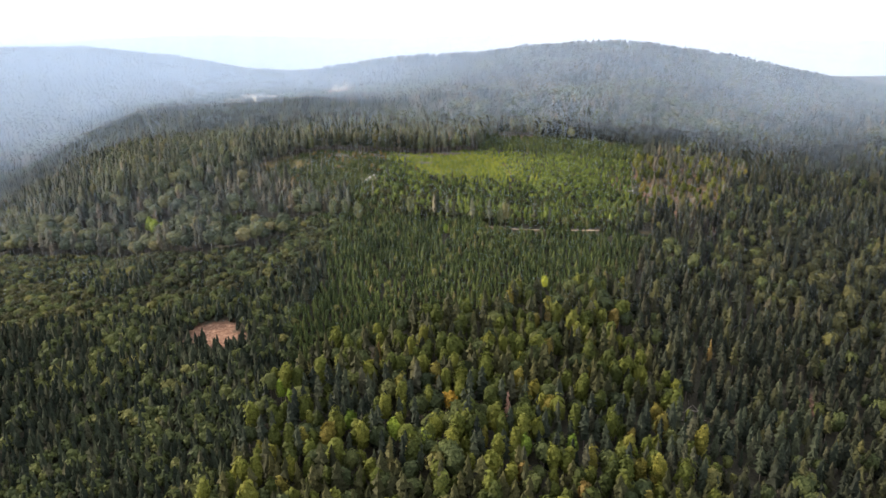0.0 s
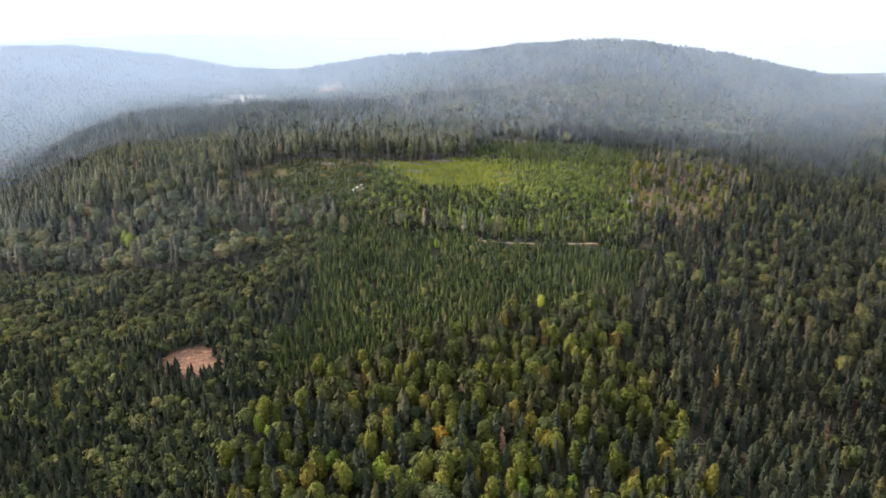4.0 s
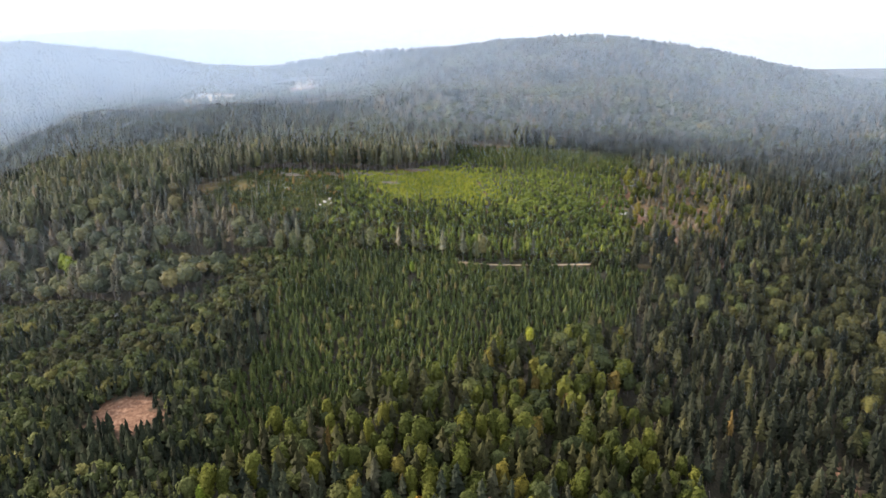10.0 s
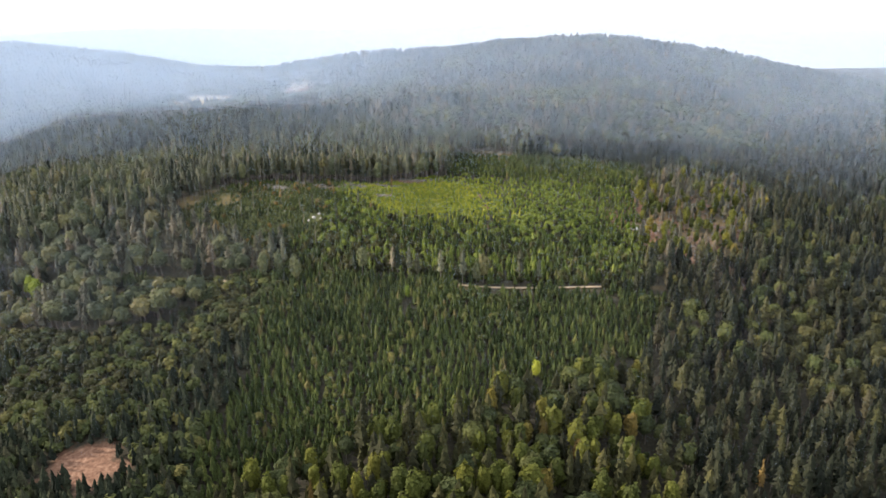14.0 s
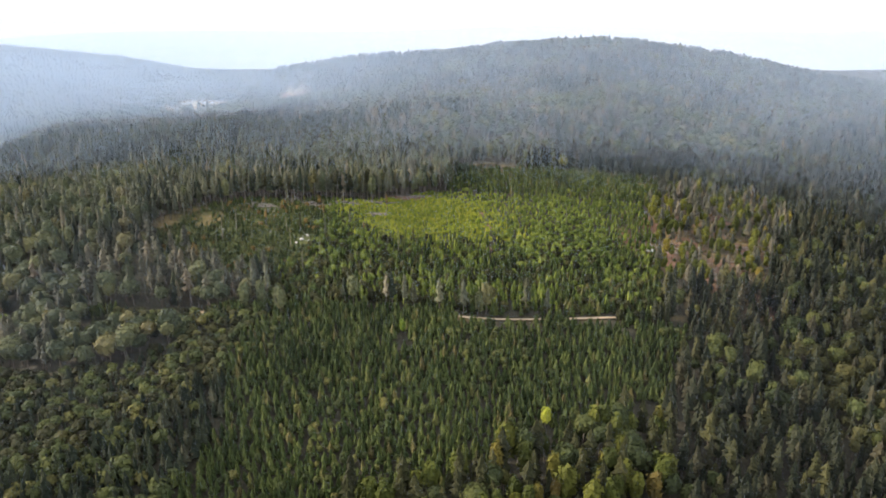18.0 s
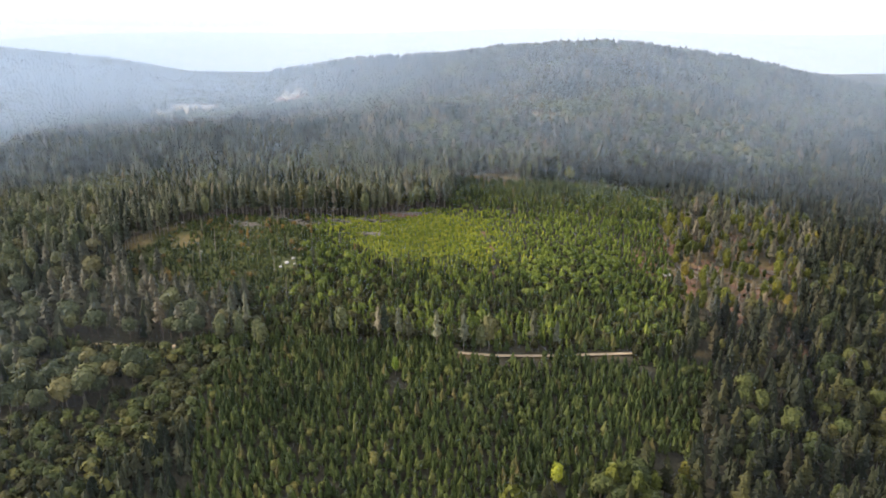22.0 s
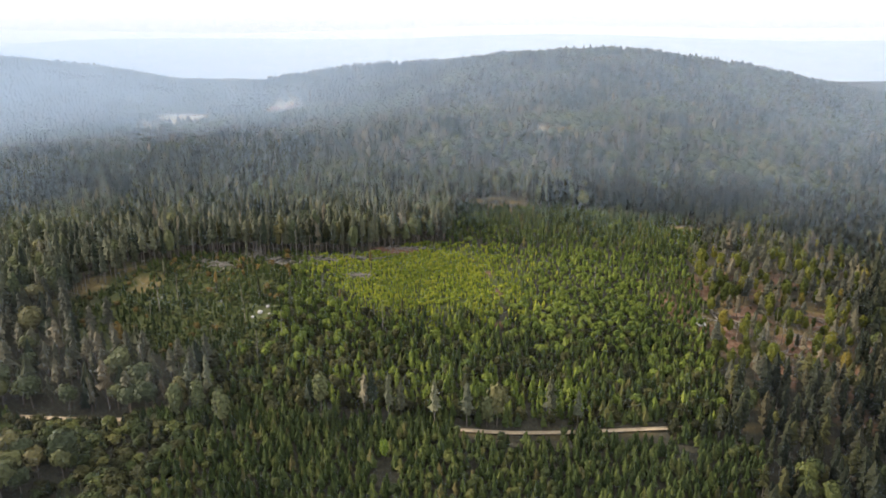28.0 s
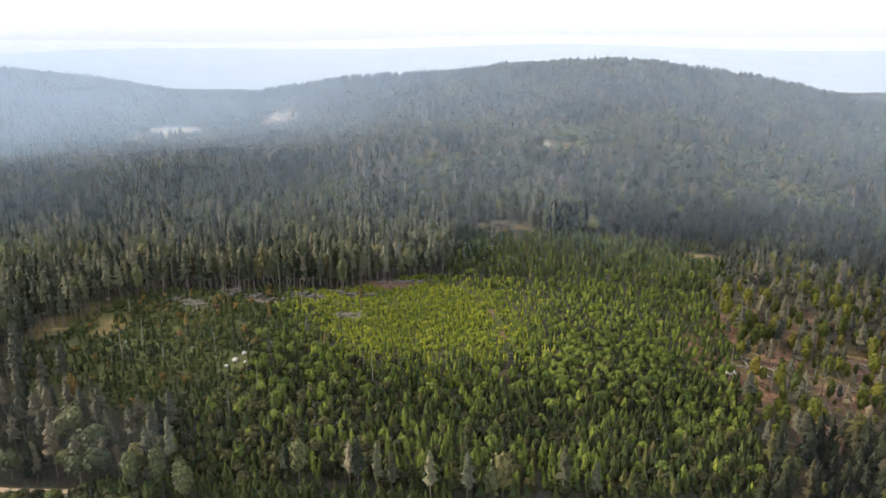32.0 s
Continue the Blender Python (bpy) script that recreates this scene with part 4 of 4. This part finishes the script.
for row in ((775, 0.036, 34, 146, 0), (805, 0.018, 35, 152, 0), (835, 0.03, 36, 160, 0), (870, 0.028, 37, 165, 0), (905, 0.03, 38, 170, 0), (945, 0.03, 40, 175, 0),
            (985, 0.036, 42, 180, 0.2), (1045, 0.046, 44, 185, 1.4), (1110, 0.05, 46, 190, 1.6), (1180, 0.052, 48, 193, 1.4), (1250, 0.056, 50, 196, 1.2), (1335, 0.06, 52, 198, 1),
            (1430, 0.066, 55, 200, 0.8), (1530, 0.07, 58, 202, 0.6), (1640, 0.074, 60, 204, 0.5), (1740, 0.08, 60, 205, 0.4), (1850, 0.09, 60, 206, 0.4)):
    haze_strips(*row)


# ---- distance: pale ridges, far behind the rest, their haze painted as glow ----
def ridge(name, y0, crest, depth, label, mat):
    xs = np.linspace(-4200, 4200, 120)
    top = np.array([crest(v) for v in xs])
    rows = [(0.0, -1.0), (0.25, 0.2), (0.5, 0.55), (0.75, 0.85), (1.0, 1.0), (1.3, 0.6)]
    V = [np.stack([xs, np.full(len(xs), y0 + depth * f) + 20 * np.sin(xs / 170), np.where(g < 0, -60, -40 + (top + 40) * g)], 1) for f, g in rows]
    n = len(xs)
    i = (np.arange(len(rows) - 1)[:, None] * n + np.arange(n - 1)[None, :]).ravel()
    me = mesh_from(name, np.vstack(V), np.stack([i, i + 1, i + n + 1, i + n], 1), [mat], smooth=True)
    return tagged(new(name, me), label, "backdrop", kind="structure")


def haze_glow_material(name, color, glow):
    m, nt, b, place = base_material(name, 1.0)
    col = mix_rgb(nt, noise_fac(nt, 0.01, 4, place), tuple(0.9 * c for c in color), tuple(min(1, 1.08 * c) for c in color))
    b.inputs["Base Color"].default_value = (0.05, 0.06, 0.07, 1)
    # the pale haze is put in as emission over a dark base
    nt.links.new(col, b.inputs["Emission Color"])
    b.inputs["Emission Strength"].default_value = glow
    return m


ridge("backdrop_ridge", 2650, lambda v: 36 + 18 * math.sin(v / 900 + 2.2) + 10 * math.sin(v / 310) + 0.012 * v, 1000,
      "wooded ridge glowing pale blue in place of haze", haze_glow_material("haze_glow_ridge", (0.78, 0.86, 1.0), 0.92))
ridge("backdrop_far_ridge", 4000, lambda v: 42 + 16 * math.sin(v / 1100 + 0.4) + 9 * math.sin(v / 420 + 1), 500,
      "faint ridge at the horizon, glowing whitish in place of haze", haze_glow_material("haze_glow_far_ridge", (0.93, 0.96, 1.0), 1.02))


# ---- single marked trees ----
def stand_at(ob, x, y, tall=1.0, wide=1.0, turn=0.0, lean=0.0):
    ob.matrix_basis = Matrix.LocRotScale((x, y, float(height(x, y))), Euler((lean, 0, turn)), (tall * wide, tall * wide, tall))
    return ob


def marked_tree(name, label, crown, leaf_mat, x, y, tall, seed, limbs=5, group=""):
    base = tagged(new(name), label, "tree", group=group)
    part("trunk", trunk_shape(seed, limbs, 0.9, 0.013, 6), M_BARK, base)
    part("crown", crown, leaf_mat, base)
    return stand_at(base, x, y, tall, turn=seed)


M_LEMON = foliage("lemon_leaves", [(0.0, (0.22, 0.27, 0.03)), (0.5, (0.28, 0.33, 0.04)), (1.0, (0.33, 0.36, 0.05))], 0.35)
M_FRESH = foliage("fresh_leaves", [(0.0, (0.13, 0.19, 0.03)), (0.5, (0.18, 0.25, 0.035)), (1.0, (0.24, 0.29, 0.05))], 0.35)
M_ORANGE = foliage("orange_leaves", [(0.0, (0.30, 0.19, 0.03)), (0.5, (0.38, 0.24, 0.035)), (1.0, (0.44, 0.27, 0.05))], 0.3)
M_PINK = foliage("withered_needles", [(0.0, (0.30, 0.17, 0.13)), (0.5, (0.36, 0.22, 0.17)), (1.0, (0.42, 0.27, 0.21))], 0.2)

marked_tree("lemon_tree", "bright lemon-green broadleaf tree above dark spruces", leaf_crown(301, 190, 0.20, 0.40, 0.58, 0.26), M_LEMON, 44, 517, 13, 301)
marked_tree("orange_tree", "orange autumn-coloured tree among green crowns", leaf_crown(302, 190, 0.22, 0.34, 0.62, 0.24), M_ORANGE, -17, 378, 19, 302)
marked_tree("withered_spruce", "withered pinkish-brown dead spruce", spruce_crown(303, 13, 9, 0.12, 0.2), M_PINK, 15, 379, 20, 303, 0)
marked_tree("withered_spruce", "withered orange-brown spruce at the wood's edge", spruce_crown(304, 12, 9, 0.11, 0.25), M_RUSSET, 145, 452, 20, 304, 0)
marked_tree("withered_spruce", "withered brown spruce in mixed wood", spruce_crown(305, 12, 9, 0.10, 0.2), M_RUSSET, -62, 418, 21, 305, 0)
for k, (x, y, tall) in enumerate(((-113, 382, 17), (-106, 378, 15), (-278, 608, 18), (-284, 612, 17), (-270, 604, 16), (-30, 577, 11), (-72, 641, 5), (-26, 640, 4), (128, 690, 9), (118, 702, 8), (-45, 352, 19), (-28, 345, 18), (24, 345, 20), (48, 352, 17), (78, 348, 18), (-70, 360, 18))):
    marked_tree("fresh_green_tree", "fresh bright-green broadleaf tree standing out of the wood", leaf_crown(310 + k, 180, 0.16 + 0.02 * (k % 4), 0.38, 0.6, 0.28), M_FRESH, x, y, tall, 310 + k, group="fresh green trees")


# ---- dead stems ----
def dead_tree(seed):
    rng = np.random.default_rng(seed)
    base = tagged(new("dead_tree"), "bleached bare dead spruce stem with broken branches", "dead tree", group="dead stems on the slopes")
    part("trunk", pole([(0, 0, -0.03), (0.008, -0.006, 0.5), (rng.uniform(-0.02, 0.02), 0.01, 1.0)], (0.013, 0.009, 0.004), 6), M_DEADWOOD, base)
    for i in range(7):
        z, a = rng.uniform(0.4, 0.95), rng.uniform(0, 6.283)
        reach = rng.uniform(0.04, 0.11) * (1.3 - z)
        part("branch", pole([(0, 0, z), (reach * math.cos(a), reach * math.sin(a), z - 0.015)], (0.004, 0.0015), 4), M_DEADWOOD, base)
    return base


stems = [dead_tree(400 + k) for k in range(4)]
spots = [(-160, 671), (-157, 676), (-110, 668), (-115, 682), (-88, 653), (-139, 714), (-82, 726), (165, 716), (161, 672), (79, 720), (153, 675), (214, 710),
         (-125, 637), (-96, 637), (-43, 671), (-38, 660), (-184, 723), (-148, 627), (-160, 614), (130, 428), (184, 478), (165, 474), (118, 391), (-152, 720), (-118, 737), (-98, 745)]
rng = np.random.default_rng(77)
for k in range(16):
    spots.append((rng.uniform(-225, -125), rng.uniform(625, 720)) if k % 2 else (rng.uniform(135, 250), rng.uniform(640, 765)))
for k, (x, y) in enumerate(spots):
    m = Matrix.LocRotScale((x, y, float(height(x, y))), Euler((rng.normal(0, 0.03), rng.normal(0, 0.03), rng.uniform(0, 6.28))), None)
    ob = stems[k] if k < 4 else copy_thing(stems[k % 4], m)
    ob.matrix_basis = m
    tall = rng.uniform(9, 19)
    ob.scale = (tall, tall, tall)


# ---- felled wood ----
def log_shape(seed, length, r):
    rng = np.random.default_rng(seed)
    return pole([(0, -length / 2, 0), (rng.uniform(-0.15, 0.15), 0, 0), (0, length / 2, 0)], (r, r * 0.85, r * 0.6), 7)


log_meshes = [mesh_from("log", *log_shape(500 + k, 6 + 1.6 * k, 0.27 + 0.025 * k), [M_DEADWOOD]) for k in range(5)]


def slash_pile(x, y, count, spread_x, spread_y, label, seed):
    """A heap of felled stems, lying over one another."""
    rng = np.random.default_rng(seed)
    base = tagged(new("log_heap"), label, "logs", group="heaps of felled wood")
    base.location = (x, y, float(height(x, y)))
    for i in range(count):
        dx, dy = rng.normal(0, spread_x), rng.normal(0, spread_y)
        ob = new("log", log_meshes[i % 5])
        ob.parent = base
        ob.matrix_basis = pose(dx, dy, float(height(x + dx, y + dy)) - float(height(x, y)) + rng.uniform(0.2, 0.9), rng.uniform(-8, 8), 0, rng.uniform(0, 180))
        ob.scale = (1, 1, 1) if rng.uniform() < 0.6 else (0.8, 0.6, 0.8)
    return base


for k, (x, y, count, sx, sy) in enumerate(HEAPS):
    slash_pile(x, y, count, sx, sy, "grey heap of felled stems and branches on open ground", 520 + k)


# ---- rocks ----
def boulder(x, y, size, seed):
    rng = np.random.default_rng(seed)
    bm = bmesh.new()
    bmesh.ops.create_icosphere(bm, subdivisions=2, radius=1.0)
    for v in bm.verts:
        v.co = v.co * (0.85 + 0.3 * noise.noise(v.co * 1.3 + Vector((seed, 0, 0)))) * rng.uniform(0.94, 1.06)
        v.co.z *= 0.6
    me = bpy.data.meshes.new("boulder")
    bm.to_mesh(me)
    bm.free()
    me.materials.append(M_STONE)
    ob = tagged(new("boulder", me), "pale grey boulder lying in low scrub", "rock", group="boulders on the slope")
    ob.matrix_basis = Matrix.LocRotScale((x, y, float(height(x, y)) + 0.25 * size), Euler((0, 0, rng.uniform(0, 6))), (size, size * 0.8, size))


for k, (x, y, size) in enumerate(ROCKS):
    boulder(x, y, size, 600 + k)

bm = bmesh.new()
bmesh.ops.create_cube(bm, size=1.0)
bmesh.ops.bevel(bm, geom=bm.edges[:], offset=0.06, segments=2, affect="EDGES")
slab_me = bpy.data.meshes.new("stone_slab")
bm.to_mesh(slab_me)
bm.free()
slab_me.materials.append(M_WALL)
slab = tagged(new("stone_slab", slab_me), "pale flat slab lying at the edge of young spruces", "slab")
slab.matrix_basis = Matrix.LocRotScale((134, 695, float(height(134, 695)) + 1.0), Euler((0.3, 0.05, 0.2)), (4.6, 3.0, 0.9))


# ---- houses in the far valley ----
def house(x, y, w, d, h, turn, seed):
    base = tagged(new("house"), "white-walled house with a pitched roof in the far valley", "house", group="houses in the valley")
    base.matrix_basis = pose(x, y, float(height(x, y)) - 0.3, 0, 0, turn)
    bm = bmesh.new()
    bmesh.ops.create_cube(bm, size=1.0)
    for v in bm.verts:
        v.co = Vector((v.co.x * w, v.co.y * d, (v.co.z + 0.5) * h))
    me = bpy.data.meshes.new("wall")
    bm.to_mesh(me)
    bm.free()
    part("wall", me, None, base)
    me.materials.append(M_WALL)
    rise, e = 0.32 * d, 0.5
    rv = [(sx * (w / 2 + e), sy, sz) for sx in (-1, 1) for sy, sz in ((-d / 2 - e, h - 0.15), (0, h + rise), (d / 2 + e, h - 0.15), (0, h + 0.05))]
    rf = [(0, 1, 2), (0, 2, 3), (4, 6, 5), (4, 7, 6), (0, 4, 5), (0, 5, 1), (1, 5, 6), (1, 6, 2), (2, 6, 7), (2, 7, 3), (3, 7, 4), (3, 4, 0)]
    part("roof", (np.array(rv), np.array(rf)), M_ROOF, base)
    for fl in range(int(h // 2.8)):
        for k in range(int(w // 3)):
            px = -w / 2 + (k + 0.5) * w / int(w // 3)
            q = np.array([(px - 0.55, -d / 2 - 0.03, 1 + 2.8 * fl), (px + 0.55, -d / 2 - 0.03, 1 + 2.8 * fl), (px + 0.55, -d / 2 - 0.03, 2.4 + 2.8 * fl), (px - 0.55, -d / 2 - 0.03, 2.4 + 2.8 * fl)])
            q = np.vstack([q, q + (0, 0.06, 0)])
            part("window", (q, np.array([(0, 1, 2), (0, 2, 3), (4, 6, 5), (4, 7, 6), (0, 4, 5), (0, 5, 1), (3, 2, 6), (3, 6, 7)])), M_PANE, base)


M_PANE, _nt, _b, _p = base_material("window_glass", 0.1)
_b.inputs["Base Color"].default_value = (0.03, 0.035, 0.04, 1)
for k, (x, y, w, d, h, turn) in enumerate(((-374, 1888, 18, 11, 12, 4), (-350, 1892, 15, 10, 14, -6), (-329, 1888, 13, 9, 12, 8), (-400, 1900, 13, 9, 8, 0), (-420, 1904, 11, 8, 8, 10), (-384, 1922, 16, 10, 11, -4), (-342, 1920, 15, 10, 11, 0))):
    house(x, y, w, d, h, turn, k)
